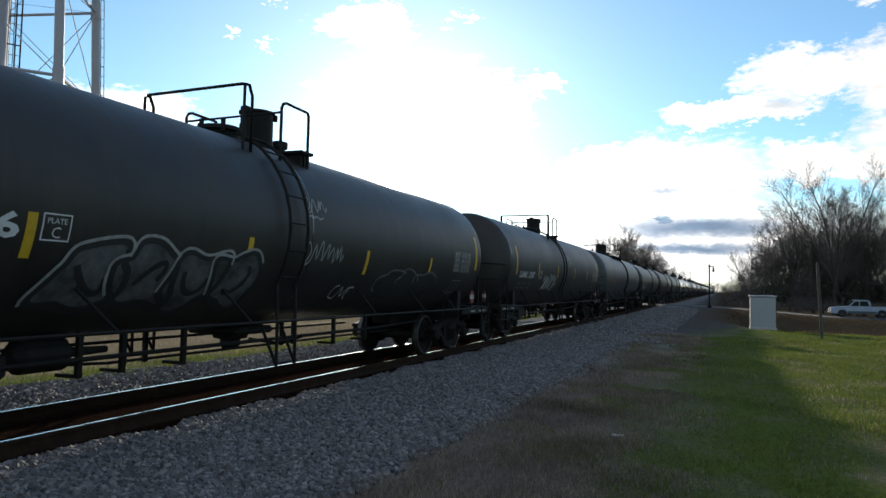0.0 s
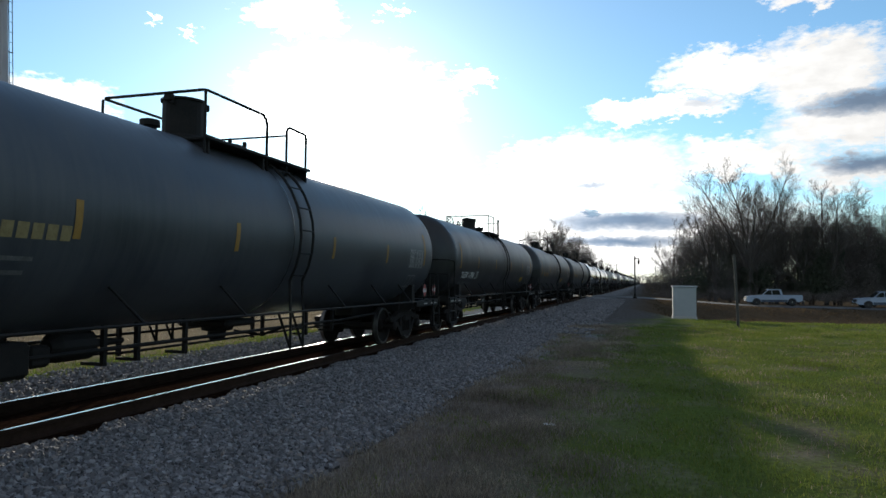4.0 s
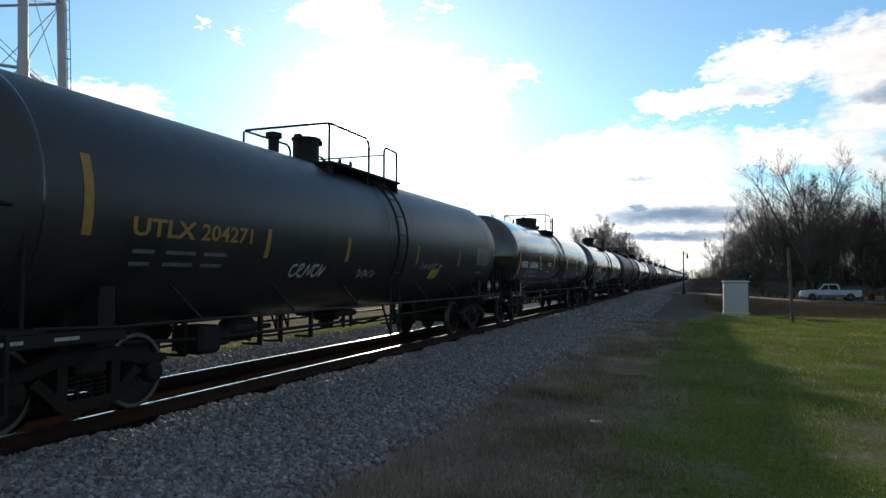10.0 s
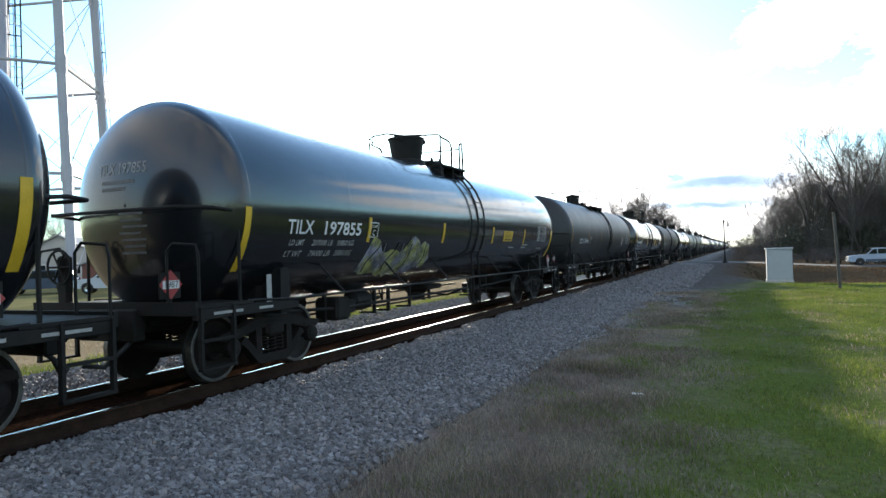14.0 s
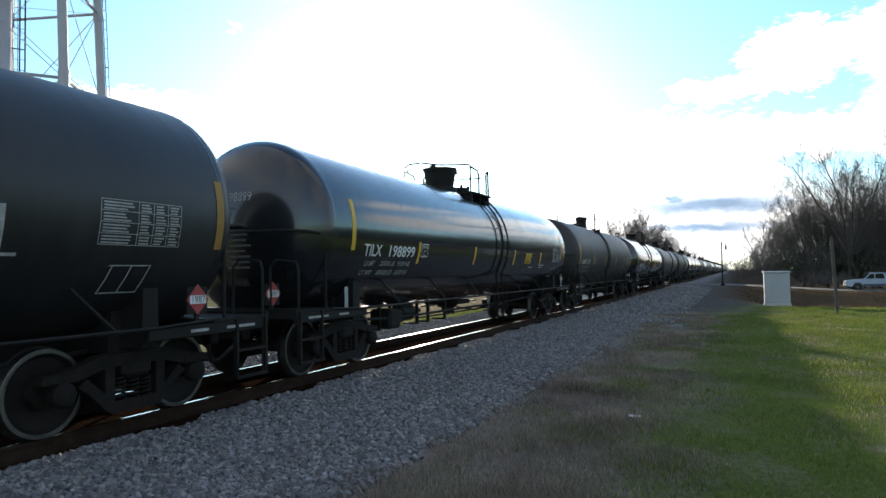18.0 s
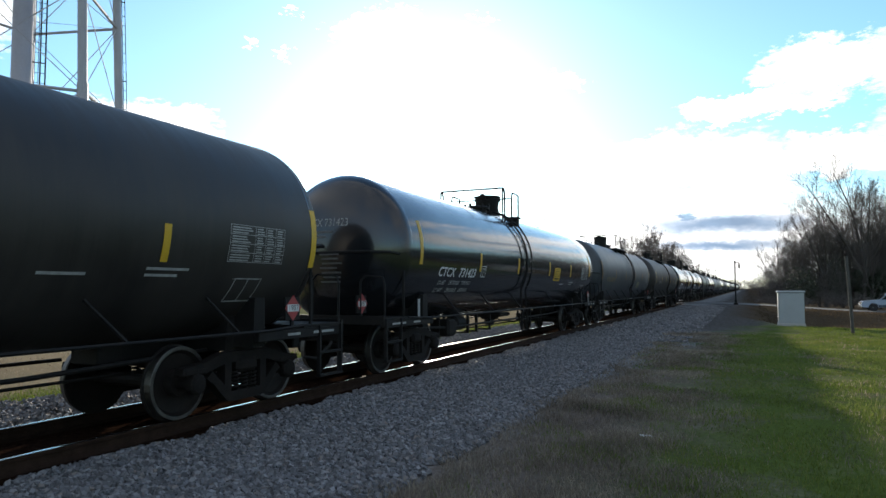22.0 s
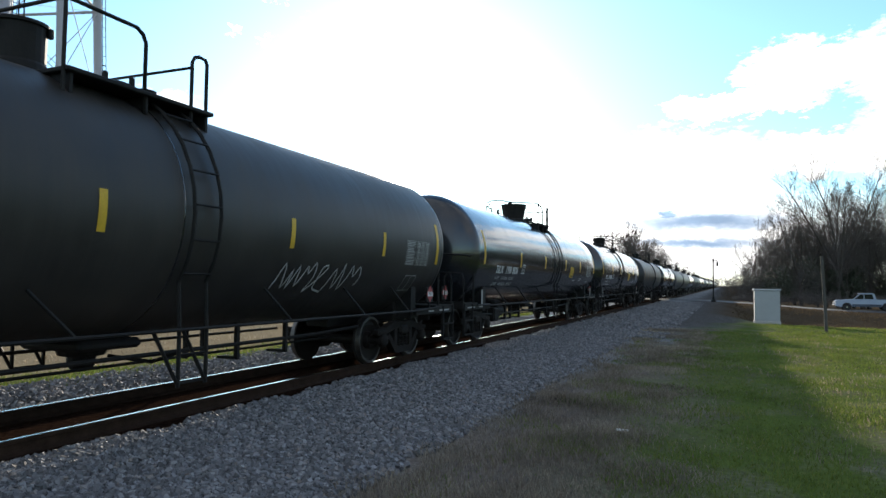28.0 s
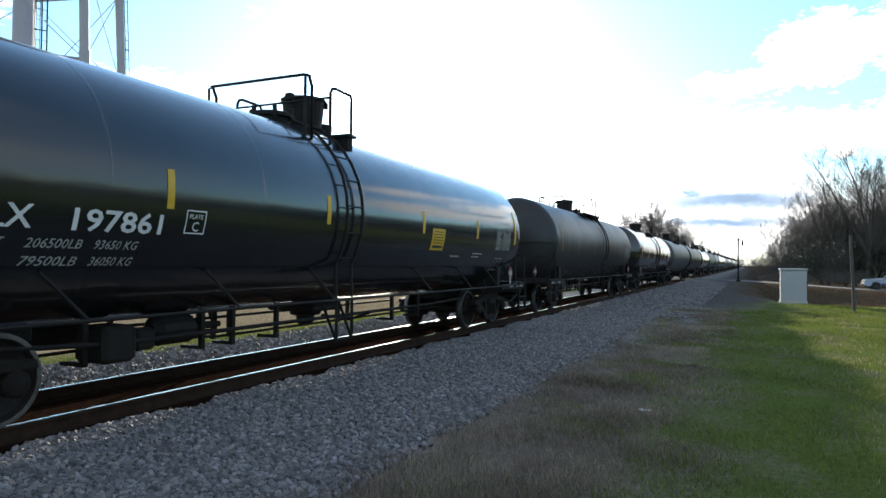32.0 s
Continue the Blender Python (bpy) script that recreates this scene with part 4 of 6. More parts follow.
# railing style, drum (y, radius, height, flare), leading rail, end of its side, end loop, relief valve
DEFAULT_TOP = {"shiny": ("wavy", (-.3, .42, .59, .15), -.5, .15, (.7, .9)), "matte": ("box", (-.65, .27, .5, 0), -1.4, .2, (.9, 1.5), (-1.75, .4)),
               "gamx": ("short", (.1, .27, .6, 0), -1.3, -1.13, (-.55, .1)), "grey": ("box", (-.85, .33, .6, 0), -1.5, .1, (.75, 1.43), (-1.65, .2))}
TOPS = {2: ("short", (.56, .27, .63, 0), -.92, -.75, (-.05, .68)), 3: ("short", (.3, .27, .61, 0), -1.15, -.98, (-.32, .42)), 4: ("box", (-.93, .33, .68, 0), -1.65, .05, (.71, 1.43), (-1.7, .2)),
        5: ("box", (-.58, .29, .5, 0), -.81, .21, (.93, 1.19)), 6: ("box", (-.6, .27, .52, 0), -1.38, .25, (.91, 1.58), (-1.72, .42)), 7: ("box", (-.76, .26, .52, 0), -1.48, .12, (.84, 1.49), (-1.85, .42)),
        8: ("box", (-.96, .47, .46, 0), -1.25, -.13, (.25, .48)), 9: ("wavy", (-.22, .42, .61, .15), -.34, .32, (.83, 1.02)), 11: ("wavy", (-.27, .43, .58, .15), -.47, .17, (.74, .91)),
        12: ("short", (.06, .27, .58, 0), -1.32, -1.14, (-.6, .08)), 13: ("short", (-.04, .37, .57, .12), -1.35, -1.17, (-.55, .07)), 14: ("box", (-.8, .33, .58, 0), -1.47, .16, (.8, 1.46), (-1.7, .2)),
        15: ("box", (-1.31, .28, .52, 0), -1.49, -.45, (.29, .55)), 16: ("wavy", (-.47, .43, .59, .15), -.67, -.03, (.59, .76)), 17: ("short", (-.04, .36, .58, .12), -1.31, -1.14, (-.63, 0))}


def tank_mesh(kind):
    return shared("tank/" + kind, KIND_PAINT[kind], lambda: Shape().lathe(tank_profile(), "y", 72, (0, 0, AXIS), False), True)


def build_car(kind, full):
    car = thing("tank_car", KIND_LABEL[kind] + " on rails", "tank car", group="cars of the freight train")
    part("tank", tank_mesh(kind), None, car, "long cylindrical tank with domed ends")
    add_bogies(car, full)
    if full:
        for e in (-1, 1):
            end_gear(car, e, kind)
        part("hand_brake", shared("hand_brake", "steel", hand_wheel), None, car, "round hand brake wheel")
        under_parts(car)
        seam_rings(car, (-7.97, -5.4, -3.0, -0.4, 2.6, 5.2, 7.97) if kind == "shiny" else (-7.97, 0.15, 7.97))
        markings(car, kind)
    else:
        for e in (-1, 1):
            part("draft_sill", shared("draft_sill/%d" % e, "steel", lambda: Shape()), None, car)
            part("coupler", shared("coupler/%d" % e, "cast", lambda: Shape()), None, car)
            part("end_platform", shared("end_platform/%d" % e, "steel", lambda: Shape()), None, car)
        part("side_handrail", shared("side_handrail/1", "steel", lambda: Shape()), None, car)
        top_gear(car, *DEFAULT_TOP[kind])
    return car


# kind and place of the car's middle at the clip's start, in metres along the track
def rolled(t):
    """Metres that the train has rolled by the time t; it slows a little on the way."""
    return 8.78 * t - 0.000233 * t ** 3


def pace(t):
    return 8.78 - 0.0007 * t * t


PASSED = (0, 0, .2, 2.2, 3.5, 6, 8, 10, 12.5, 14.5, 15.5, 18.7, 20.9, 22.8, 25.2, 26.5, 29.6, 31.7)     # when each car goes by
TRAIN = [("shiny", -29.6, 8.0), ("shiny", -10.4, 8.0), ("gamx", 8.5, 7.9), ("gamx", 26.95, 7.75), ("grey", 45.4, 7.9), ("matte", 63.75, 7.6), ("matte", 82.05, 7.85), ("matte", 100.65, 7.75),
         ("shiny", 119.85, 8.1), ("shiny", 138.65, 7.95), ("matte", 157.45, 7.85), ("shiny", 176.25, 8.1), ("gamx", 194.95, 7.7), ("shiny", 214.25, 8.45), ("grey", 233.6, 8.1), ("gamx", 253.1, 8.7),
         ("shiny", 273.12, 8.4), ("shiny", 292.7, 8.35), ("matte", 312.0, 8.1)]
u = 331.0
for i in range(28):
    TRAIN.append((("shiny", "grey", "matte", "shiny", "gamx", "matte", "shiny")[i % 7], u, 8.0))
    u += 18.9


def lengthen(car, half, shift=0.0):
    """Moves the pieces of a car outwards, and stretches its long ones, to suit the length of its tank."""
    f = half / HALF
    for ob in car.children:
        name = ob.name.split(".")[0]
        if name in ("tank", "side_handrail", "brake_pipe", "brake_rod", "retainer_pipe"):
            ob.scale.y = f
            ob.location.y += shift
        else:
            ys = [c[1] for c in ob.bound_box] if ob.matrix_basis.translation.y == 0 else [ob.matrix_basis.translation.y]
            ob.matrix_basis = pose(0, (sum(ys) / len(ys)) * (f - 1) + shift, 0) @ ob.matrix_basis


for i, (kind, u, half) in enumerate(TRAIN):
    t = PASSED[min(i, 17)]
    TRAIN[i] = (kind, u - 8.85 * t + rolled(t), half * pace(t) / 8.85 if 1 < i < 19 else half)
CARS = []
for i, (kind, u, half) in enumerate(TRAIN):
    full = i <= 19
    key = (kind, full)
    m = pose(TRACK, u, RAIL_TOP)
    if key not in PROTO:
        PROTO[key] = build_car(kind, full)
        PROTO[key].matrix_basis = m
        CARS.append(PROTO[key])
    else:
        CARS.append(copy_thing(PROTO[key], m))

SHIFT = {8: -0.2, 15: -0.45, 16: -0.33}          # tanks that sit off the middle of their lettering
TRAIN[15], TRAIN[16] = (*TRAIN[15][:2], 7.75), (*TRAIN[16][:2], 8.0)
for i in range(19):
    lengthen(CARS[i], TRAIN[i][2], SHIFT.get(i, 0.0))
for i in range(20):
    spec = TOPS.get(i, DEFAULT_TOP[TRAIN[i][0]])
    top_gear(CARS[i], *spec)
    ladder_parts(CARS[i], (spec[3] + spec[4][0]) / 2 + 0.06)
# yellow reflective stripes: first two places along the car, and the foot's height over the axis
# tall stripes at the ends: leading, trailing, foot
TALL = {2: (-7.3, 7.55, -.35), 14: (-7.75, 7.3, -.35), 7: (-7.1, 7.1, -.35), 8: (-7.87, 7.7, -.8), 9: (-7.75, 7.7, -.9), 10: (-7.55, 7.58, -.43), 12: (-7.2, 7.4, -.45), 13: (-7.6, 7.6, -.28), 15: (-7.6, 7.03, -.38), 16: (-7.97, 7.6, -.27), 17: (-7.6, 7.3, -.27)}
STRIPES = {2: (-4.35, -1.28, -.59), 5: (-4.52, -1.53, -.30), 6: (-3.81, -1.4, -.17), 7: (-4.0, -1.6, -.5), 8: (-4.57, -1.78, -.37), 9: (-4.6, -1.4, -.5), 11: (-4.66, -1.5, -.55), 12: (-4.22, -1.3, -.46),
           13: (-4.4, -1.5, -.35), 14: (-4.38, -1.5, -.31), 15: (-4.2, -1.4, -.3), 16: (-4.62, -1.6, -.27), 17: (-4.4, -1.4, -.2)}
for i in range(20):
    kind, u, half = TRAIN[i]
    s1, s2, foot = STRIPES.get(i, (-4.4, -1.5, -.35))
    mat = M["ochre" if kind in ("matte", "grey") else "yellow"]
    for d in (-1, 1):
        for e in (-1, 1):
            ends = TALL.get(i, (0.6 - half, half - 0.6, -0.35))
            q, low = ends[0] if e < 0 else ends[1], ends[2]
            part("reflective_stripe", patch(q - 0.06, q + 0.06, low, low + 0.84, 0.005, d, n=8), mat, CARS[i], "tall yellow reflective stripe")
        for q in (s1, s2, s2 + 3.2, s2 + 6.0):
            part("reflective_stripe", patch(q - 0.05, q + 0.05, foot, foot + 0.42, 0.005, d, n=5), mat, CARS[i], "yellow reflective stripe")

# lettering of the cars that pass close by


def small_rows(car, y, z, widths, h=0.05, gap=0.11, mat="dull_white", lean=0.0):
    """Rows of lettering too small to read, as bars."""
    for i, row in enumerate(widths):
        s = Shape()
        for a, b in row:
            q = patch(y + a, y + b, z - i * gap, z - i * gap + h, 0.005, 1, lean, n=2)
            o = len(s.v)
            s.v += q.v
            s.f += [tuple(o + k for k in f) for f in q.f]
        part("small_lettering", s, M[mat], car, "stencilled row too small to read")


def plate_c(car, y, z, mat="white"):
    s = Shape()
    for a, b, c, d in ((0, .30, 0, .015), (0, .30, .245, .26), (0, .015, 0, .26), (.285, .30, 0, .26)):
        q = patch(y + a, y + b, z + c, z + d, 0.006, 1, n=2)
        o = len(s.v)
        s.v += q.v
        s.f += [tuple(o + k for k in f) for f in q.f]
    part("plate_frame", s, M[mat], car, "white outlined square")
    letter(car, "PLATE", y + 0.045, z + 0.165, 0.075, mat)
    letter(car, "C", y + 0.10, z + 0.03, 0.15, mat)


def name_car(car, letters, a0, a1, number, b0, b1, z=-0.45, cap=0.2, mat="white", slant=0.0, plate=-4.3, plate_z=-.44, weights=None, rows=True, inset=0.0):
    word(car, letters, a0, a1, z, cap, mat, slant, 0.012 if mat != "ochre" else 0.025)
    if number:
        word(car, number, b0, b1, z, cap, mat, slant, 0.018)
    if weights:
        a1_ = a0
        for k, (head_, pair) in enumerate((("LD LMT", weights[:2]), ("LT WT", weights[2:]))):
            zz = z - 0.17 - 0.16 * k
            a0 = a1_ + inset
            word(car, head_, a0 + 0.1 - 0.04 * k, a0 + 0.47, zz, 0.085, "dull_white", 0.2, 0.01)
            word(car, pair[0], a0 + 0.66, a0 + 1.22, zz, 0.085, "dull_white", 0.2, 0.01)
            word(car, pair[1], a0 + 1.36, a0 + 1.86, zz, 0.085, "dull_white", 0.2, 0.01)
    elif rows:
        small_rows(car, a0 + 0.05, z - 0.20, [[(0, .32), (.5, 1.0), (1.15, 1.6)], [(0, .3), (.5, 1.0), (1.15, 1.55)]], 0.045, 0.14, "faint")
    if plate:
        plate_c(car, plate, plate_z)


def yellow_notice(car, y, z, wide=0.62, high=0.34, lean=0.0, mat="yellow"):
    p = part("notice", patch(y, y + wide, z, z + high, 0.006, 1, lean, n=4), M[mat], car, "yellow emergency notice")
    for a, b, c, d in ((.14, .86, .84, .875), (.08, .92, .71, .745), (.12, .88, .58, .615), (.08, .90, .45, .485), (.10, .86, .32, .355), (.12, .88, .10, .22)):
        part("notice_bar", patch(y + a * wide + lean * c, y + b * wide + lean * c, z + c * high, z + d * high, 0.010, 1, lean * (d - c), n=2), M["soot"], p, "dark unreadable row")


def bubble(car, y, z, wide, high, mat, seed, rim="dull_white", letters=3):
    """A sprayed piece of fat overlapping letters: cloudy fill, thick dark lines and a partly worn pale edge."""
    rnd = random.Random(seed)
    step_ = wide / letters
    n = 48
    for j in range(letters):
        cy, cz = y + step_ * (j + 0.5), z + high * (0.5 + rnd.uniform(-0.04, 0.04))
        p1, p2, lean = rnd.uniform(0, 6.28), rnd.uniform(0, 6.28), rnd.uniform(0.05, 0.35)
        edge = []
        for i in range(n):
            t = 2 * math.pi * i / n
            k = 1 + 0.13 * math.sin(3 * t + p1) + 0.08 * math.sin(5 * t + p2)
            a = step_ * 0.60 * k * math.copysign(abs(math.cos(t)) ** 0.8, math.cos(t))
            b = high * 0.47 * k * math.copysign(abs(math.sin(t)) ** 0.7, math.sin(t))
            edge.append((cy + a - lean * b * (1 if j % 2 else -1), max(cz + b, -1.25)))
        s = Shape()
        for q in range(5):
            f = max(q / 4, 0.02)
            s.v += [on_tank(cy + (a - cy) * f, cz + (b - cz) * f, 0.006 + 0.0015 * j) for a, b in edge]
        for q in range(4):
            s.f += [(q * n + i, (q + 1) * n + i, (q + 1) * n + (i + 1) % n, q * n + (i + 1) % n) for i in range(n)]
        g = part("graffiti", s, M[mat], car, "worn spray painted fat letter")
        part("graffiti_outline", stroke(edge + edge[:1], 0.045, 0.012 + 0.0015 * j), M["soot"], g)
        i0 = rnd.randrange(4, 10)
        rimmed = [(cy + (a - cy) * 1.10, cz + (b - cz) * 1.10) for a, b in edge[i0 - 4:i0 + 20]]
        part("graffiti_edge", stroke(rimmed, 0.018, 0.0135 + 0.0015 * j), M[rim], g)
        hook = [(cy + step_ * 0.28 * math.cos(u_ + p1), cz + high * 0.22 * math.sin(u_ * 1.2 + p2)) for u_ in [i * 0.22 for i in range(16)]]
        part("graffiti_stroke", stroke(hook, 0.035, 0.013 + 0.0015 * j), M["soot"], g)


def sprayed_cloud(car, y, z, wide, high, mat, seed):
    """A ragged sprayed patch with hard and faded edges."""
    rnd = random.Random(seed)
    cols = 22
    s = Shape()
    tops, lows = [], []
    for i in range(cols + 1):
        f = i / cols
        tops.append(z + high * (0.72 + 0.16 * math.sin(9 * f + seed) + 0.10 * math.sin(23 * f) + rnd.uniform(-0.05, 0.05)) * (1 if 0.04 < f < 0.95 else 0.8))
        lows.append(z + high * (0.05 * math.sin(7 * f + 1) + rnd.uniform(0, 0.10) + 0.25 * max(0, f - 0.75)))
    for i in range(cols + 1):
        yy = y + wide * i / cols
        s.v += [on_tank(yy + 0.10 * (k / 6 - 0.5), lows[i] + (tops[i] - lows[i]) * k / 6, 0.007) for k in range(7)]
    for i in range(cols):
        s.f += [(i * 7 + k, i * 7 + 7 + k, i * 7 + 8 + k, i * 7 + k + 1) for k in range(6)]
    g = part("graffiti", s, M[mat], car, "ragged cloud of yellow and lilac spray paint")
    for j in range(7):
        a = y + wide * (0.08 + 0.13 * j)
        bend = rnd.uniform(-0.12, 0.12)
        part("graffiti_stroke", stroke([(a + bend * math.sin(k * 0.7) + 0.02 * k, z + high * (0.12 + 0.09 * k)) for k in range(8)], 0.022, 0.010), M["faint" if j % 2 else "soot"], g)


def glyphs(car, seed, y, z, wide, high, n, r=0.014, mat="dull_white", lean=0.15):
    """A quick spray painted tag of bent strokes that spells nothing."""
    rnd = random.Random(seed)
    step_ = wide / n
    pts = []
    for k in range(n):
        o = y + k * step_
        form = rnd.choice(((0.1, 0.95, 0.25, 0.05, 0.6, 0.5, 0.85, 1.0), (0.0, 0.1, 0.35, 1.0, 0.7, 0.05, 1.0, 0.9), (0.9, 0.85, 0.2, 0.8, 0.15, 0.2, 0.8, 0.1), (0.1, 0.5, 0.5, 1.0, 0.9, 0.55, 0.4, 0.0)))
        for a, b in zip(form[::2], form[1::2]):
            yy, zz = o + step_ * (a * 0.95 + rnd.uniform(-0.08, 0.08)), z + high * (b + rnd.uniform(-0.08, 0.08))
            pts.append((yy + lean * (zz - z), zz))
    smooth_ = []
    for (a, b), (c, d) in zip(pts, pts[1:]):
        smooth_ += [(a + (c - a) * t, b + (d - b) * t) for t in (0, 0.33, 0.66)]
    smooth_ = [((smooth_[max(i - 1, 0)][0] + 2 * q[0] + smooth_[min(i + 1, len(smooth_) - 1)][0]) / 4, (smooth_[max(i - 1, 0)][1] + 2 * q[1] + smooth_[min(i + 1, len(smooth_) - 1)][1]) / 4) for i, q in enumerate(smooth_)]
    part("graffiti", stroke(smooth_, r), M[mat], car, "thin spray painted scribble")


C = CARS
word(C[2], "86", -4.92, -4.47, -0.41, 0.22)
small_rows(C[2], -5.8, -0.66, [[(0, .5), (.75, 1.2)], [(0, .5), (.75, 1.2)]], 0.05, 0.15, "faint")
plate_c(C[2], -4.25, -0.42)
bubble(C[2], -3.95, -1.12, 2.95, 0.76, "silver", 3, "dull_white", 4)
glyphs(C[2], 11, -0.1, 0.30, 0.68, 0.28, 3)
glyphs(C[2], 41, 0.0, 0.22, 0.5, 0.05, 2, 0.012)
glyphs(C[2], 12, -0.1, -0.50, 1.2, 0.40, 5, 0.013)
glyphs(C[2], 13, 1.1, -1.05, 0.75, 0.28, 3, 0.012)
bubble(C[2], 2.7, -1.0, 2.3, 0.5, "soot", 5, "faint", 3)
name_car(C[3], "GAMX", -6.7, -5.8, "3187", -5.6, -4.95, -0.44, plate=None)
glyphs(C[3], 14, 0.1, 0.1, 0.9, 0.5, 3, 0.012)
glyphs(C[3], 44, -3.6, -0.85, 2.0, 0.58, 6, 0.02, "white")
plate_c(C[3], -4.24, -.43)
glyphs(C[3], 15, 1.0, -0.75, 4.6, 0.32, 12, 0.012, "faint")
name_car(C[4], "UTLX", -6.5, -5.6, "", 0, 0, -0.40, 0.2, "ochre", plate=None)
small_rows(C[4], -5.45, -0.38, [[(0, .13), (.17, .30), (.34, .47), (.51, .64), (.68, .81), (.85, .98)]], 0.16, 0.3, "tan")
name_car(C[5], "TLEX", -6.6, -5.71, "1196", -5.54, -4.91, -0.67, 0.21, "white", 0.2, -4.65, -.69)
name_car(C[6], "UTLX", -6.43, -5.45, "208398", -5.33, -4.3, -0.41, 0.2, "ochre", plate=-3.5, plate_z=-.39)
name_car(C[7], "UTLX", -6.5, -5.54, "204271", -5.41, -4.4, -0.31, 0.2, "ochre", plate=None)
glyphs(C[7], 16, -3.3, -0.79, 1.1, 0.26, 5, 0.02)
glyphs(C[7], 17, -1.1, -0.79, 0.85, 0.16, 4, 0.013)
glyphs(C[7], 18, 1.9, -0.62, 1.4, 0.18, 5, 0.012)
name_car(C[8], "WFRX", -7.63, -6.63, "160546", -6.35, -4.91, -0.42, 0.24, plate=-4.4, plate_z=-.45, weights=("194400 LB", "88150 KG", "91600 LB", "41550 KG"), inset=0.85)
word(C[8], "THERMAL PROTECTION", -3.1, -2.28, -0.22, 0.06, "white", 0, 0.01)
word(C[8], "SYSTEM EQUIPPED", -3.1, -2.4, -0.31, 0.06, "white", 0, 0.01)
small_rows(C[8], -5.4, -1.05, [[(0, .5)], [(-.1, .55)], [(-.1, .5)]], 0.03, 0.07, "faint")
small_rows(C[8], -1.75, 0.18, [[(0, .3)], [(0, .5)]], 0.025, 0.07)
small_rows(C[8], -3.1, -.55, [[(0, .6)]], 0.03, 0.07)
name_car(C[9], "TILX", -6.9, -6.27, "197855", -5.96, -4.89, -0.39, plate=-4.6, plate_z=-.42, weights=("207000 LB", "93850 KG", "79000 LB", "35850 KG"))
sprayed_cloud(C[9], -4.55, -1.12, 2.7, 0.80, "spray", 8)
name_car(C[10], "CTCX", -6.2, -5.45, "734941", -5.3, -4.4, -0.45, 0.18, "white", 0.12, -4.1)
small_rows(C[10], 4.6, -0.5, [[(0, .35)]], 0.4, 0.4)
name_car(C[11], "TILX", -6.83, -6.22, "198899", -5.91, -4.87, -0.43, plate=-4.56, plate_z=-.42, weights=("205500 LB", "93200 KG", "80500 LB", "36500 KG"))
name_car(C[12], "GAMX", -6.85, -5.89, "3177", -5.68, -5.02, -0.45, 0.2, "white", 0.15, -4.07, weights=("198000 LB", "89800 KG", "65000 LB", "29500 KG"))
glyphs(C[12], 19, -3.35, -0.8, 1.3, 0.24, 5, 0.012, "faint")
name_car(C[13], "CTCX", -6.69, -5.85, "731423", -5.6, -4.66, -0.49, 0.19, "white", 0.12, -4.32, -.48, ("207200LB", "93950 KG", "78800LB", "35750 KG"))
name_car(C[14], "UTLX", -6.6, -5.66, "208144", -5.55, -4.52, -0.44, 0.2, "tan", plate=None)
small_rows(C[15], -5.9, -0.40, [[(0, .13), (.18, .3), (.36, .48), (.54, .66), (.85, .97), (1.02, 1.14), (1.2, 1.32)]], 0.17, 0.3, "dull_white")
glyphs(C[15], 21, 1.6, -0.95, 2.4, 0.5, 7, 0.013)
name_car(C[16], "TILX", -6.92, -6.28, "198 806", -5.98, -4.84, -0.48, plate=-4.4, plate_z=-.46, weights=("205700LB", "93300 KG", "80300LB", "36400 KG"))
name_car(C[17], "TILX", -6.58, -5.91, "197861", -5.51, -4.48, -0.47, plate=-4.16, plate_z=-.45, weights=("206500LB", "93650 KG", "79500LB", "36050 KG"))
for i, y, z, wide, high in ((9, 2.68, -.44, .76, .28), (11, 2.82, -.49, .6, .3), (13, 2.3, -.5, .74, .42), (14, 2.7, -.72, .8, .3), (16, 2.5, -.5, .6, .4), (17, 2.2, -.5, .6, .42), (5, 4.5, -.78, .5, .22), (6, 2.55, -.77, .55, .24), (7, 2.6, -.8, .5, .2)):
    yellow_notice(C[i], y, z, wide, high, 0.05 if i in (5, 6, 7) else 0.0, "cream" if i == 14 else "yellow")
for i in (8, 9, 10, 11, 12, 13, 16, 17):
    small_rows(C[i], 4.5, -0.55, [[(0, .6)], [(0, .45)]], 0.03, 0.07)
    small_rows(C[i], 3.3, -0.62, [[(0, .5)]], 0.03, 0.07)


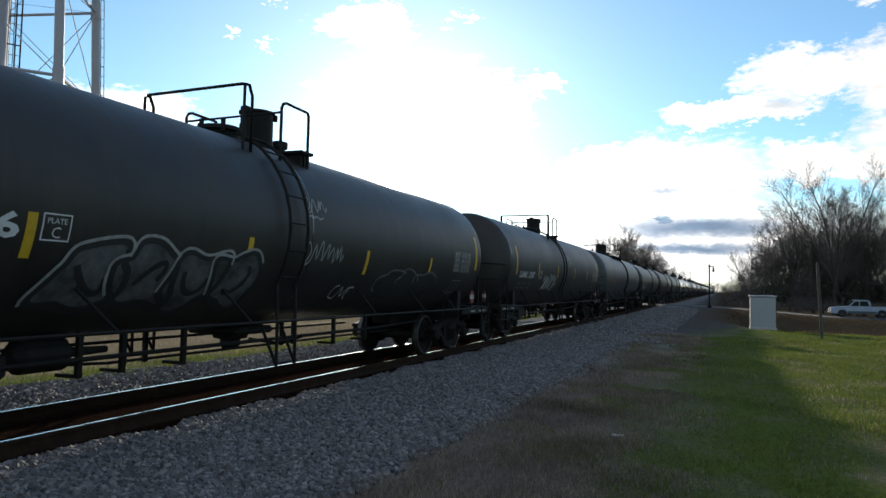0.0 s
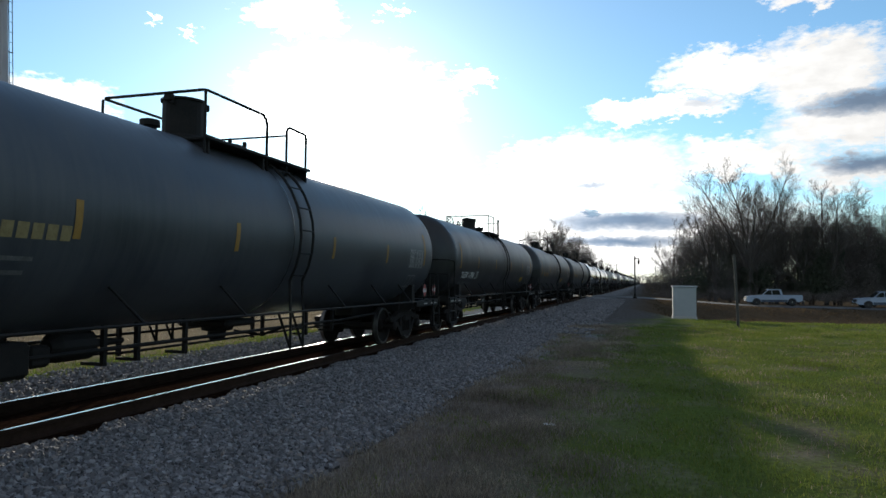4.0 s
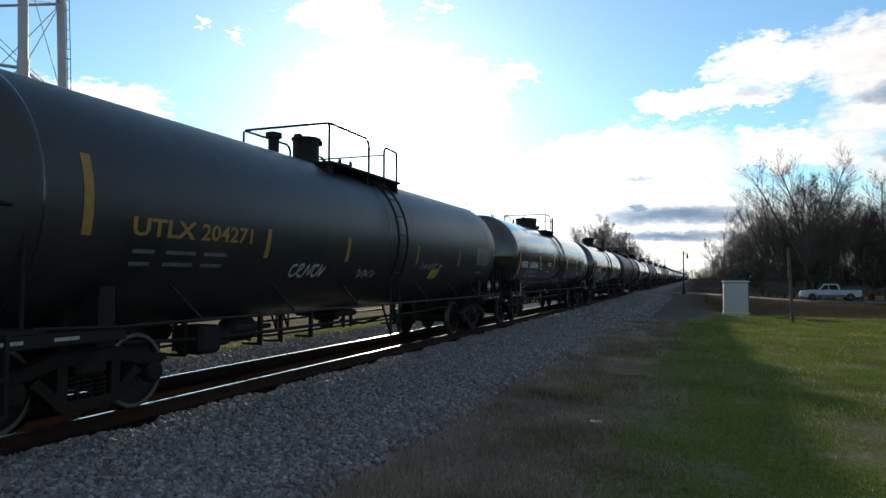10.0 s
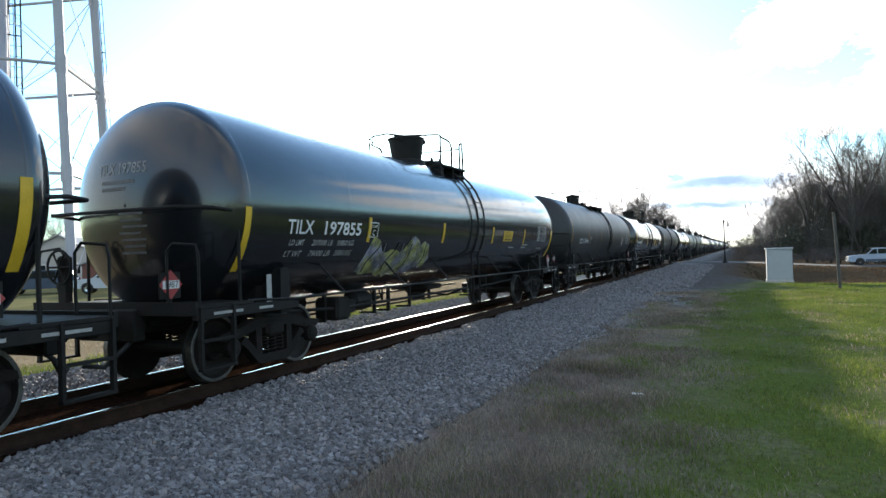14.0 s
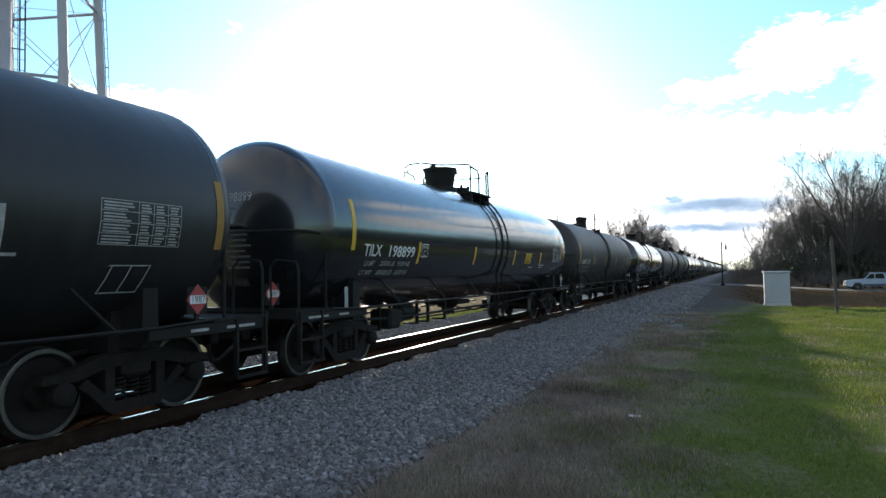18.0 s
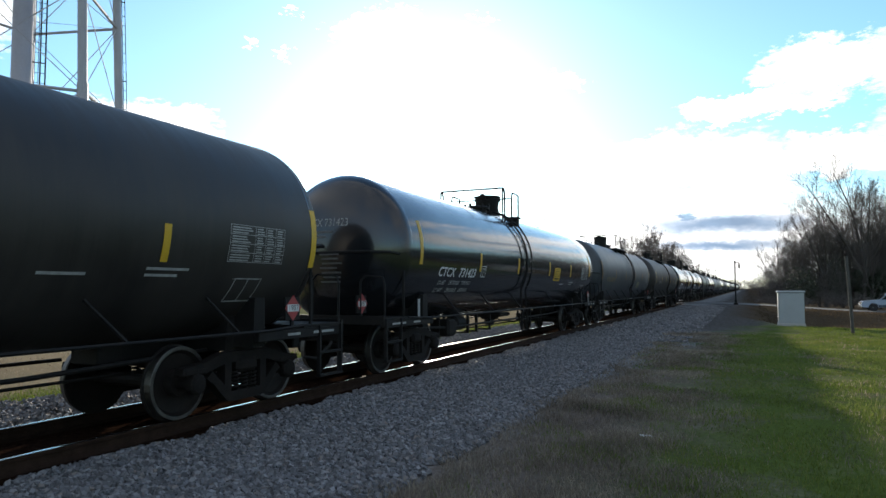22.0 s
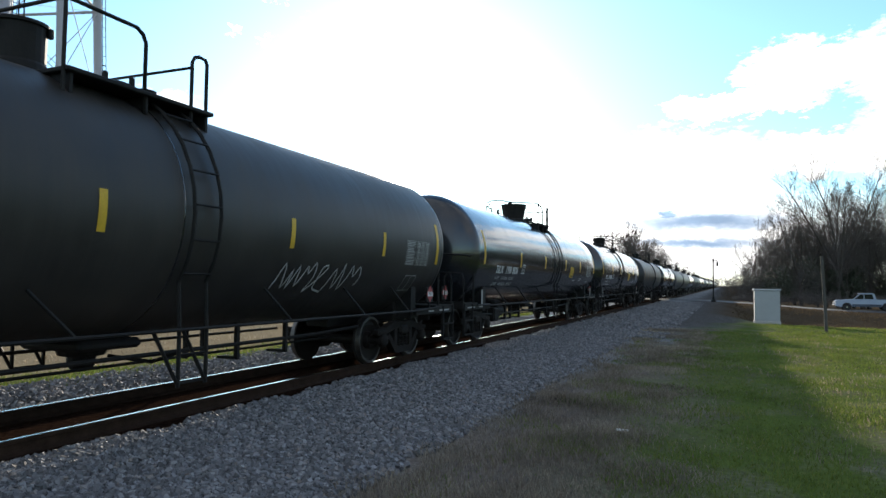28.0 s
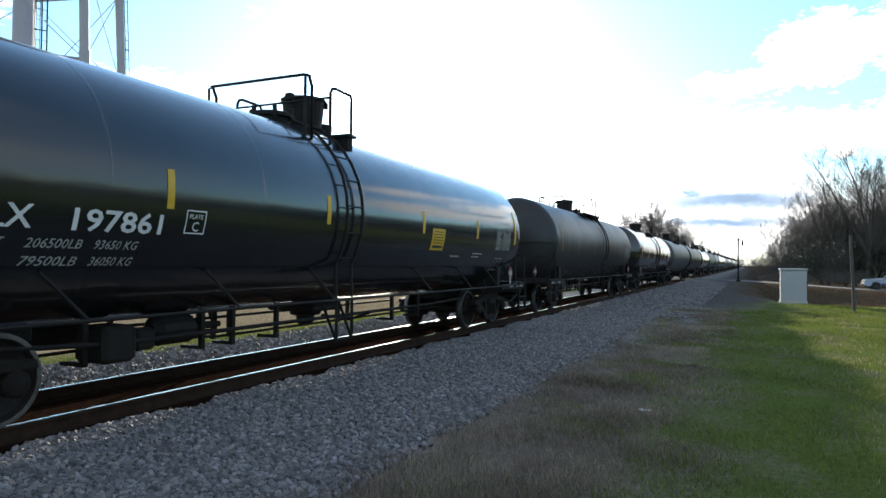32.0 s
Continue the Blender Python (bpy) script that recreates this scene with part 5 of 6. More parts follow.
def head_lettering(car, body, half, depth, x=-0.55, z=0.42, size=0.21, mat="dull_white", slant=0.0):
    """Lettering on the domed leading end of a tank, with unreadable rows below it."""
    def on_head(a, b, lift=0.005):
        k = min((a * a + b * b) / (R * R), 0.98)
        return (a, -half - depth * math.sqrt(1 - k) - lift, AXIS + b)
    me = wrapped_text(body, 0, 0, size, slant=slant)
    cu = bpy.data.curves.new("lettering", "FONT")
    cu.body, cu.size, cu.shear, cu.resolution_u = body, size, slant, 2
    ob = bpy.data.objects.new("lettering", cu)
    flat_ = bpy.data.meshes.new_from_object(ob)
    bpy.data.objects.remove(ob)
    bpy.data.meshes.remove(me)
    for v in flat_.vertices:
        v.co = on_head(x + v.co.x * 0.8, z + v.co.y)
    flat_.materials.clear()
    flat_.materials.append(M[mat])
    ob = new("end_lettering", flat_)
    ob.parent = car
    rows_ = [(0.1, 0.60, z - 0.13, 0.045), (0.1, 0.45, z - 0.22, 0.045)]
    rows_ += [(0.42 + 0.03 * (k % 3), 0.42 - 0.05 * (k % 2), -0.12 - 0.085 * k, 0.03) for k in range(7)]
    for off, wide, zz, h in rows_:
        s = Shape()
        n = 5
        s.v = [on_head(x + off + wide * j / n, q) for q in (zz, zz + h) for j in range(n + 1)]
        s.f = [(j, j + 1, n + 2 + j, n + 1 + j) for j in range(n)]
        part("small_lettering", s, M["faint"], car, "stencilled row too small to read")


for i, body in ((3, "GAMX 3187"), (5, "TLEX 1196"), (7, "UTLX 204271"), (8, "WFRX 160546"), (9, "TILX 197855"), (11, "TILX 198899"), (12, "GAMX 3177"), (13, "CTCX 731423"), (16, "TILX 198806"), (17, "TILX 197861")):
    head_lettering(C[i], body, TRAIN[i][2] - SHIFT.get(i, 0.0), HEAD * TRAIN[i][2] / HALF, mat="ochre" if i == 7 else "dull_white")

# tanks of another girth: the shell and all that is fixed to it
GIRTH = {3: 1.015, 5: 0.97, 11: 1.01, 13: 1.015, 15: 1.03, 16: 1.04, 17: 1.03}
RUNNING_GEAR = ("bogie", "draft_sill", "saddle", "coupler", "end_platform", "end_rail", "side_sill", "end_grab_iron", "sill_step", "brake_hose", "hand_brake", "placard_holder", "step_plate")
for i, k in GIRTH.items():
    wider = pose(0, 0, AXIS) @ Matrix.Diagonal((k, 1, k, 1)) @ pose(0, 0, -AXIS)
    for ob in C[i].children:
        if not ob.name.startswith(RUNNING_GEAR):
            ob.matrix_basis = wider @ ob.matrix_basis

# ---- water tower ----
TW = Vector((-63.0, 40.6, 0))
face = math.atan2(-TW.y, -TW.x)           # towards the viewer
tower = thing("water_tower", "tall pale steel water tower on five braced legs", "water tower", pose(TW.x, TW.y, 0))
part("riser", Shape().lathe([(0, 1.15), (0.5, 1.15), (0.6, 0.88), (36, 0.88)], "z", 28), M["tower"], tower, "thick round riser pipe", True)
TOPZ = 38.0
legs = []
for a in (41, 113, 185, 257, 329):
    t = face - radians(a)
    foot, head = Vector((math.cos(t) * 9.95, math.sin(t) * 9.95, 0)), Vector((math.cos(t) * 8.3, math.sin(t) * 8.3, TOPZ))
    legs.append((foot, head))
    part("leg", Shape().tube([foot, head], 0.40, 18).lathe([(0, 0.7), (0.4, 0.7), (0.45, 0.5)], "z", 12, tuple(foot)), M["tower"], tower, "battered round leg")
level = lambda leg, z: leg[0].lerp(leg[1], z / TOPZ)
for z in (10.0, 19.7, 29.5):
    for i in range(5):
        part("strut", Shape().tube([level(legs[i], z), level(legs[(i + 1) % 5], z)], 0.15, 8), M["tower"], tower)
        c = level(legs[i], z)
        part("joint_plate", Shape().tube([c - Vector((0, 0, 0.75)), c + Vector((0, 0, 0.75))], 0.47, 12), M["tower"], tower, "sleeve where struts and rods meet a leg")
        part("riser_stay", Shape().tube([Vector((0, 0, z - 1.6)), level(legs[i], z)], 0.022, 4), M["tower"], tower)
for z0, z1 in ((0.5, 10.0), (10.0, 19.7), (19.7, 29.5), (29.5, TOPZ)):
    for i in range(5):
        j = (i + 1) % 5
        part("brace_rod", Shape().tube([level(legs[i], z0), level(legs[j], z1)], 0.045, 5), M["tower"], tower)
        part("brace_rod", Shape().tube([level(legs[j], z0), level(legs[i], z1)], 0.045, 5), M["tower"], tower)
part("tank", Shape().lathe([(TOPZ - 2.5, 1.0), (TOPZ - 1.2, 5.0), (TOPZ + 1.5, 8.3), (TOPZ + 6, 8.7), (TOPZ + 9, 7.2), (TOPZ + 11, 3.2), (TOPZ + 11.6, 0.3)], "z", 40), M["tower"], tower, "rounded steel water tank", True)
right = Vector((math.cos(face + math.pi / 2), math.sin(face + math.pi / 2), 0))
UP = Vector((0, 0, 1))
for foot, head, wide, r in ((right * 1.22, right * 1.22, 0.16, 0.035), (right * 1.75, right * 1.75, 0.22, 0.075), (legs[3][0] + right * 0.62, legs[3][1] + right * 0.62, 0.15, 0.04)):
    top_z = TOPZ - 2
    at_ = lambda z: foot.lerp(head, z / TOPZ) * 1.0
    for q in (-wide, wide):
        lo_, hi_ = at_(2.0), at_(top_z)
        lo_.z, hi_.z = 2.0, top_z
        part("ladder_stile", Shape().tube([lo_ + right * q, hi_ + right * q], r, 6), M["steel"], tower)
    for k in range(0, 34):
        p = at_(2 + k)
        p.z = 2 + k
        part("ladder_rung", Shape().tube([p - right * wide, p + right * wide], 0.028, 4), M["steel"], tower)
    for k in range(4):
        p = at_(7.0 + 8.5 * k)
        p.z = 7.0 + 8.5 * k
        part("ladder_bracket", Shape().tube([p + right * wide, p - right * (0.75 if foot.length > 3 else foot.length - 0.8)], 0.06, 6), M["steel"], tower)

# ---- equipment cabinet, poles, litter ----
cab = thing("equipment_cabinet", "light grey metal equipment cabinet standing on the grass", "cabinet", pose(2.05, 39.1, -0.06))
part("body", Shape().box(-0.60, 0.60, -0.45, 0.45, 0.08, 1.66, 0.02), M["cabinet"], cab)
part("roof", Shape().box(-0.66, 0.66, -0.50, 0.52, 1.66, 1.76, 0.03), M["cabinet"], cab, "overhanging lid")
part("plinth", Shape().box(-0.64, 0.64, -0.49, 0.49, -0.6, 0.09, 0.02), M["brick"], cab, "concrete plinth")
dr = part("door", Shape().box(-0.54, 0.54, -0.462, -0.452, 0.16, 1.6, 0.005), M["cabinet"], cab, "flat metal door")
part("handle", Shape().box(0.60, 0.64, -0.30, -0.24, 0.85, 1.1, 0.01), M["steel"], cab, "small dark latch")
pl = thing("wooden_post", "weathered grey wooden post in the grass", "post", pose(3.78, 30.9, -0.1, 0, -2.4, 0))
part("shaft", Shape().tube([(0, 0, -0.4), (0.01, 0, 1.5), (0, 0, 3.2)], 0.065, 10, 0.055), M["wood"], pl)
mast = thing("crossing_mast", "thin dark signal mast beside the road crossing", "signal mast", pose(-1.07, 75.5, ground_height(-1.07, 75.5)))
part("pole", Shape().tube([(0, 0, -0.4), (0, 0, 4.45)], 0.075, 10), M["steel"], mast)
part("base", Shape().lathe([(-0.05, 0.22), (0.18, 0.22), (0.22, 0.12), (0.5, 0.12), (0.52, 0.08)], "z", 14), M["steel"], mast)
part("arm", Shape().box(-0.1, 0.44, -0.03, 0.03, 4.28, 4.36), M["steel"], mast)
part("lamp_housing", Shape().lathe([(3.72, 0.05), (3.76, 0.10), (4.1, 0.10), (4.28, 0.04)], "z", 12, (0.40, 0, 0)), M["steel"], mast, "dark hanging lamp housing")
part("cap", Shape().lathe([(4.45, 0.09), (4.5, 0.09), (4.56, 0.03)], "z", 12), M["steel"], mast)
for x, y, h in ((-13.0, 330.0, 11), (6.0, 420.0, 11)):
    up_ = thing("utility_pole", "distant wooden utility pole beside the track", "utility pole", pose(x, y, 0), "poles along the track")
    part("shaft", Shape().tube([(0, 0, -0.5), (0, 0, h)], 0.17, 8, 0.12), M["wood"], up_)
    part("crossarm", Shape().box(-1.1, 1.1, -0.06, 0.06, h - 0.9, h - 0.75), M["wood"], up_)
lit_ = single("paper_scrap", Shape().prism([(-0.03, 0.0), (0.035, 0.008), (0.03, 0.016), (-0.025, 0.01)], -0.07, 0.075), M["paper"], "crumpled white paper scrap lying on the grass", "litter", pose(-1.18, 8.6, 0.035, 0, 4, 18))

# ---- pickup trucks waiting on the road ----


def arch(outline, cy, r, z0):
    """Cuts a round wheel arch into the lower edge of an outline that runs from front to back."""
    return [(cy + r * math.cos(a), z0 + r * math.sin(a)) for a in [math.pi - i * math.pi / 8 for i in range(9)]]


def pickup(m, label, paint):
    t = thing("pickup_truck", label, "pickup truck", m, "vehicles on the road")
    # along y: the front at -2.95, the tail at 2.95
    low = 0.42
    side = [(-2.93, 0.55), (-2.95, 0.78), (-2.88, 1.02), (-2.70, 1.10), (-1.55, 1.20), (2.88, 1.22), (2.93, 1.16), (2.93, 0.62), (2.8, 0.5)]
    bottom = arch(None, 1.85, 0.46, low)[::-1] + [(1.2, low), (-1.2, low)] + arch(None, -1.85, 0.46, low)[::-1] + [(-2.8, 0.46)]
    part("body", Shape().prism(side + bottom, -0.98, 0.98), M[paint], t, "painted body sides and bonnet")
    cabin = [(-1.30, 1.20), (-0.62, 1.82), (-0.40, 1.88), (0.62, 1.88), (0.78, 1.80), (0.92, 1.22)]
    part("cab", Shape().prism(cabin, -0.80, 0.80), M[paint], t, "crew cab roof and pillars")
    for d in (-1, 1):
        x0, x1 = sorted((d * 0.801, d * 0.812))
        part("side_window", Shape().prism([(-1.08, 1.25), (-0.58, 1.74), (-0.25, 1.77), (-0.25, 1.25)], x0, x1), M["glass"], t, "dark side window")
        part("side_window", Shape().prism([(-0.17, 1.25), (-0.17, 1.77), (0.56, 1.77), (0.70, 1.25)], x0, x1), M["glass"], t, "dark side window")
        part("mirror", Shape().box(d * 1.02 - 0.09, d * 1.02 + 0.09, -1.0, -0.86, 1.28, 1.45, 0.03), M["tyre"], t)
        part("headlight", Shape().box(d * 0.72 - 0.2, d * 0.72 + 0.2, -2.965, -2.90, 0.82, 1.0, 0.02), M["chrome"], t)
        part("tail_light", Shape().box(d * 0.90 - 0.07, d * 0.90 + 0.07, 2.90, 2.95, 0.8, 1.15, 0.02), M["red"], t)
        # dark blue strip along the lower body side
        part("rocker_panel", Shape().box(d * 0.985 - 0.012, d * 0.985 + 0.012, -1.36, 1.36, 0.43, 0.70, 0.008), M["blue"], t, "dark blue strip low on the body side")
    part("windscreen", Shape().prism([(-1.29, 1.235), (-0.66, 1.80), (-0.645, 1.79), (-1.27, 1.225)], -0.72, 0.72), M["glass"], t, "raked windscreen", at=pose(0, -0.02, 0.01))
    part("bed_floor", Shape().box(-0.80, 0.80, 1.0, 2.85, 1.223, 1.228), M["tyre"], t, "dark open load bed")
    part("front_bumper", Shape().box(-0.98, 0.98, -3.04, -2.88, 0.46, 0.66, 0.04), M["chrome"], t, "bright bumper")
    part("rear_bumper", Shape().box(-0.98, 0.98, 2.90, 3.05, 0.48, 0.64, 0.04), M["chrome"], t, "bright bumper")
    part("grille", Shape().box(-0.5, 0.5, -2.97, -2.92, 0.7, 1.0, 0.02), M["tyre"], t)
    for y in (-1.85, 1.85):
        for d in (-1, 1):
            x = d * 0.84
            wh = part("wheel", Shape().lathe([(x - 0.13, 0.25), (x - 0.14, 0.34), (x - 0.10, 0.395), (x + 0.10, 0.395), (x + 0.14, 0.34), (x + 0.13, 0.25)], "x", 24, (0, y, 0.395)), M["tyre"], t, "black tyre")
            part("rim", Shape().lathe([(x + d * 0.10, 0.24), (x + d * 0.13, 0.22), (x + d * 0.12, 0.08), (x + d * 0.15, 0.06)] if d > 0 else [(x + d * 0.15, 0.06), (x + d * 0.12, 0.08), (x + d * 0.13, 0.22), (x + d * 0.10, 0.24)], "x", 18, (0, y, 0.395)), M["chrome"], wh, "alloy rim")
    return t


SMALLER = Matrix.Diagonal((0.95, 0.94, 0.95, 1))
pickup(pose(13.3, ROAD_Y + 0.6, road_height(13.3) + 0.03, 0, 0, -90) @ pose(0, 0, 0, 0.6, 0, 0) @ SMALLER, "silver-white crew cab pickup truck waiting on the road", "truck")
pickup(pose(23.9, ROAD_Y + 0.6, road_height(23.9) + 0.03, 0, 0, -90) @ pose(0, 0, 0, 0.6, 0, 0) @ SMALLER, "second silver-white pickup truck waiting behind another", "truck")

# ---- beyond the track: parked cars, shed and house ----


def parked_car(m, label, paint):
    """A boxy estate car; the front at -y."""
    c = thing("parked_car", label, "car", m, "cars parked beyond the track")
    low = 0.36
    side = [(-2.30, 0.5), (-2.32, 0.75), (-2.2, 0.92), (-1.1, 1.03), (2.2, 1.06), (2.3, 0.95), (2.3, 0.5)]
    bottom = [(2.0, low)] + arch(None, 1.42, 0.38, low)[::-1] + [(0.9, low), (-0.9, low)] + arch(None, -1.42, 0.38, low)[::-1] + [(-2.1, low)]
    part("body", Shape().prism(side + bottom, -0.90, 0.90), M[paint], c, "painted body sides and bonnet")
    part("cab", Shape().prism([(-1.15, 1.03), (-0.40, 1.58), (-0.1, 1.64), (1.75, 1.62), (2.0, 1.5), (2.2, 1.06)], -0.74, 0.74), M[paint], c, "roof and pillars")
    for d in (-1, 1):
        x0, x1 = sorted((d * 0.741, d * 0.752))
        for outline in ([(-0.92, 1.08), (-0.36, 1.50), (0.1, 1.54), (0.1, 1.08)], [(0.18, 1.08), (0.18, 1.54), (1.02, 1.54), (1.02, 1.08)], [(1.10, 1.08), (1.10, 1.54), (1.70, 1.52), (1.98, 1.08)]):
            part("side_window", Shape().prism(outline, x0, x1), M["glass"], c, "dark side window")
        part("headlight", Shape().box(d * 0.66 - 0.16, d * 0.66 + 0.16, -2.34, -2.26, 0.68, 0.84, 0.02), M["chrome"], c)
        part("tail_light", Shape().box(d * 0.80 - 0.08, d * 0.80 + 0.08, 2.27, 2.32, 0.75, 1.02, 0.02), M["red"], c)
        part("mirror", Shape().box(d * 0.98 - 0.08, d * 0.98 + 0.08, -0.80, -0.68, 1.02, 1.16, 0.03), M["tyre"], c)
    part("windscreen", Shape().prism([(-1.14, 1.06), (-0.44, 1.57), (-0.42, 1.55), (-1.12, 1.04)], -0.68, 0.68), M["glass"], c, "raked windscreen", at=pose(0, -0.02, 0.01))
    part("front_bumper", Shape().box(-0.88, 0.88, -2.40, -2.28, 0.38, 0.56, 0.04), M["tyre"], c)
    part("rear_bumper", Shape().box(-0.88, 0.88, 2.28, 2.40, 0.38, 0.56, 0.04), M["tyre"], c)
    for y in (-1.42, 1.42):
        for d in (-1, 1):
            x = d * 0.78
            wh = part("wheel", Shape().lathe([(x - 0.10, 0.2), (x - 0.11, 0.28), (x - 0.08, 0.33), (x + 0.08, 0.33), (x + 0.11, 0.28), (x + 0.10, 0.2)], "x", 22, (0, y, 0.33)), M["tyre"], c, "black tyre")
            part("rim", Shape().lathe([(x + d * 0.08, 0.2), (x + d * 0.11, 0.17), (x + d * 0.10, 0.05)][::d], "x", 16, (0, y, 0.33)), M["chrome"], wh, "alloy rim")


def small_building(name, m, wide, deep, eave, ridge, wall, roof, label, category):
    """A gabled building with its ridge along y."""
    h = thing(name, label, category, m)
    w2, d2 = wide / 2, deep / 2
    for y in (-d2, d2):
        part("gable_wall", Shape().strip([(-w2, -0.3), (w2, -0.3), (w2, eave), (0, ridge - 0.05), (-w2, eave)], y - 0.1, y + 0.1), M[wall], h)
    for d in (-1, 1):
        part("side_wall", Shape().box(d * w2 - 0.1, d * w2 + 0.1, -d2 + 0.11, d2 - 0.11, -0.3, eave), M[wall], h)
        part("roof_slope", Shape().strip([(0, ridge), (d * (w2 + 0.45), eave - 0.25), (d * (w2 + 0.45), eave - 0.15), (0, ridge + 0.12)][::d], -d2 - 0.4, d2 + 0.4), M[roof], h, "sloping roof")
    for x in (-w2 * 0.45, w2 * 0.45):
        win = part("window", Shape().box(x - 0.5, x + 0.5, -d2 - 0.16, -d2 - 0.11, 1.0, 2.1), M["paper"], h, "white window frame")
        part("pane", Shape().box(x - 0.42, x + 0.42, -d2 - 0.18, -d2 - 0.161, 1.08, 2.02), M["glass"], win)


parked_car(pose(-38.2, 32.0, 0.02, 0, 0, -50), "silver-white estate car parked beyond the track", "pale_car")
parked_car(pose(-44.0, 31.0, 0.02, 0, 0, -46), "dark blue estate car parked beyond the track", "blue")
small_building("shed", pose(-49.5, 43.0, 0, 0, 0, 48), 6.5, 7.0, 2.1, 3.1, "redwood", "roof", "low red-brown shed behind parked cars", "shed")
small_building("house", pose(-66.0, 50.0, 0, 0, 0, 40), 7.0, 10.0, 3.0, 5.0, "brick", "roof", "small pale gabled house beyond the lot", "house")

# ---- trees ----


def bare_tree(seed, tall, spread, leaders=5):
    """A winter tree: short trunk, ascending leaders, side limbs and many fine twigs. Trunk and limbs in one shape, twigs in another."""
    rnd = random.Random(seed)
    limbs, fine = Shape(), Shape()

    def grow(p, way, length, r, lvl):
        n = (4, 7, 5, 4, 3)[lvl]
        pts, ways = [p.copy()], [way.copy()]
        q, d = p.copy(), way.copy()
        for i in range(n):
            wander = Vector((rnd.uniform(-1, 1), rnd.uniform(-1, 1), rnd.uniform(-0.5, 0.8)))
            d = (d + wander * (0.05, 0.10, 0.15, 0.2, 0.22)[lvl] + Vector((0, 0, 0.05))).normalized()
            q = q + d * length / n
            pts.append(q.copy())
            ways.append(d.copy())
        tip = max(r * (0.62, 0.22, 0.25, 0.35, 0.5)[lvl], 0.005)
        (limbs if lvl < 2 else fine).tube(pts, r, (9, 6, 4, 3, 3)[lvl], tip, cap=lvl < 1)
        if lvl == 4:
            return
        if lvl == 0:
            spin = rnd.uniform(0, 6.28)
            for k in range(leaders):
                a = spin + k * 2 * math.pi / leaders + rnd.uniform(-0.4, 0.4)
                lean = (rnd.uniform(0.28, 0.62) if k else 0.08) * spread
                grow(pts[2 + k % 3] if k else pts[-1], Vector((math.cos(a) * math.sin(lean), math.sin(a) * math.sin(lean), math.cos(lean))), tall * rnd.uniform(0.56, 0.70), r * rnd.uniform(0.42, 0.54), 1)
            return
        count = (0, 14, 10, 7)[lvl]
        turn = rnd.uniform(0, 6.28)
        for k in range(count):
            f = (0.22 if lvl == 1 else 0.15) + (0.98 - 0.2) * (k + rnd.uniform(0, 1)) / count
            i = min(int(f * n), n - 1)
            at = pts[i].lerp(pts[i + 1], min(max(f * n - i, 0), 1))
            d = ways[i + 1]
            turn += 2.4 + rnd.uniform(-0.5, 0.5)
            side = d.orthogonal().normalized()
            side.rotate(Matrix.Rotation(turn, 3, d))
            tilt = rnd.uniform(0.5, 0.95) * (0.75 + 0.25 * spread)
            nd = d * math.cos(tilt) + side * math.sin(tilt)
            nd.z += 0.12
            grow(at, nd.normalized(), length * (0.52, 0.46, 0.55, 0.6)[lvl] * (1.12 - 0.65 * f) * rnd.uniform(0.75, 1.2), max(r * (1.0 - 0.75 * f) * (0, 0.5, 0.5, 0.6)[lvl], (0, 0.02, 0.011, 0.007)[lvl]), lvl + 1)

    grow(Vector((0, 0, -0.3)), Vector((0, 0, 1)), tall * 0.28, tall * 0.018, 0)
    return limbs, fine


PROTO_TREES = []
for i, (seed, tall, spread, leaders) in enumerate(((4, 15, 1.0, 5), (9, 16, 0.8, 4), (21, 13, 1.2, 6), (33, 16, 0.95, 6))):
    limbs, fine = bare_tree(seed, tall, spread, leaders)
    PROTO_TREES.append((limbs.mesh("trunk", M["bark"], True), fine.mesh("crown", M["twig"]), max(v[2] for v in fine.v), sum(v[0] for v in fine.v) / len(fine.v), sum(v[1] for v in fine.v) / len(fine.v)))


def plant_tree(k, x, y, tall, turn, label="bare deciduous tree in winter", wide=1.0):
    s = tall / PROTO_TREES[k][2]
    cx, cy = PROTO_TREES[k][3] * s * wide, PROTO_TREES[k][4] * s * wide          # the crown, not the foot, stands over the place
    x, y = x - cx * math.cos(turn) + cy * math.sin(turn), y - cx * math.sin(turn) - cy * math.cos(turn)
    t = thing("bare_tree", label, "tree", Matrix.LocRotScale((x, y, ground_height(x, y)), Euler((0, 0, turn)), (s * wide, s * wide, s)), "bare trees")
    part("trunk", PROTO_TREES[k][0], None, t)
    part("crown", PROTO_TREES[k][1], None, t)


rnd = random.Random(77)
for i in range(72):
    x = 2.8 + i * 0.97 + rnd.uniform(-1.2, 1.2)
    y = 99 + rnd.uniform(-2, 16)
    plant_tree(rnd.randrange(4), x, y, (8.5 + 0.95 * (x - 3) if x < 9 else 13.4) + rnd.uniform(-3.0, 1.6), rnd.uniform(0, 6.28), "bare deciduous tree at the edge of the wood", 0.9)
plant_tree(3, 13.4, 97.0, 20.6, 0.6, "tall spreading bare tree at the edge of the wood", 1.05)
plant_tree(1, 16.2, 100.0, 18.4, 2.1, "tall bare tree at the edge of the wood")
plant_tree(0, 23.0, 97.0, 17.2, 2.6, "tall bare tree with vines on its trunk")
plant_tree(3, 9.6, 99.0, 16.0, 1.6, "bare tree at the edge of the wood")
plant_tree(0, 19.6, 99.0, 13.8, 3.6, "bare tree at the edge of the wood")
plant_tree(1, 29.0, 99.0, 13.5, 5.2, "bare tree at the edge of the wood")
plant_tree(1, 34.0, 100.0, 14.5, 4.6, "bare tree at the edge of the wood")
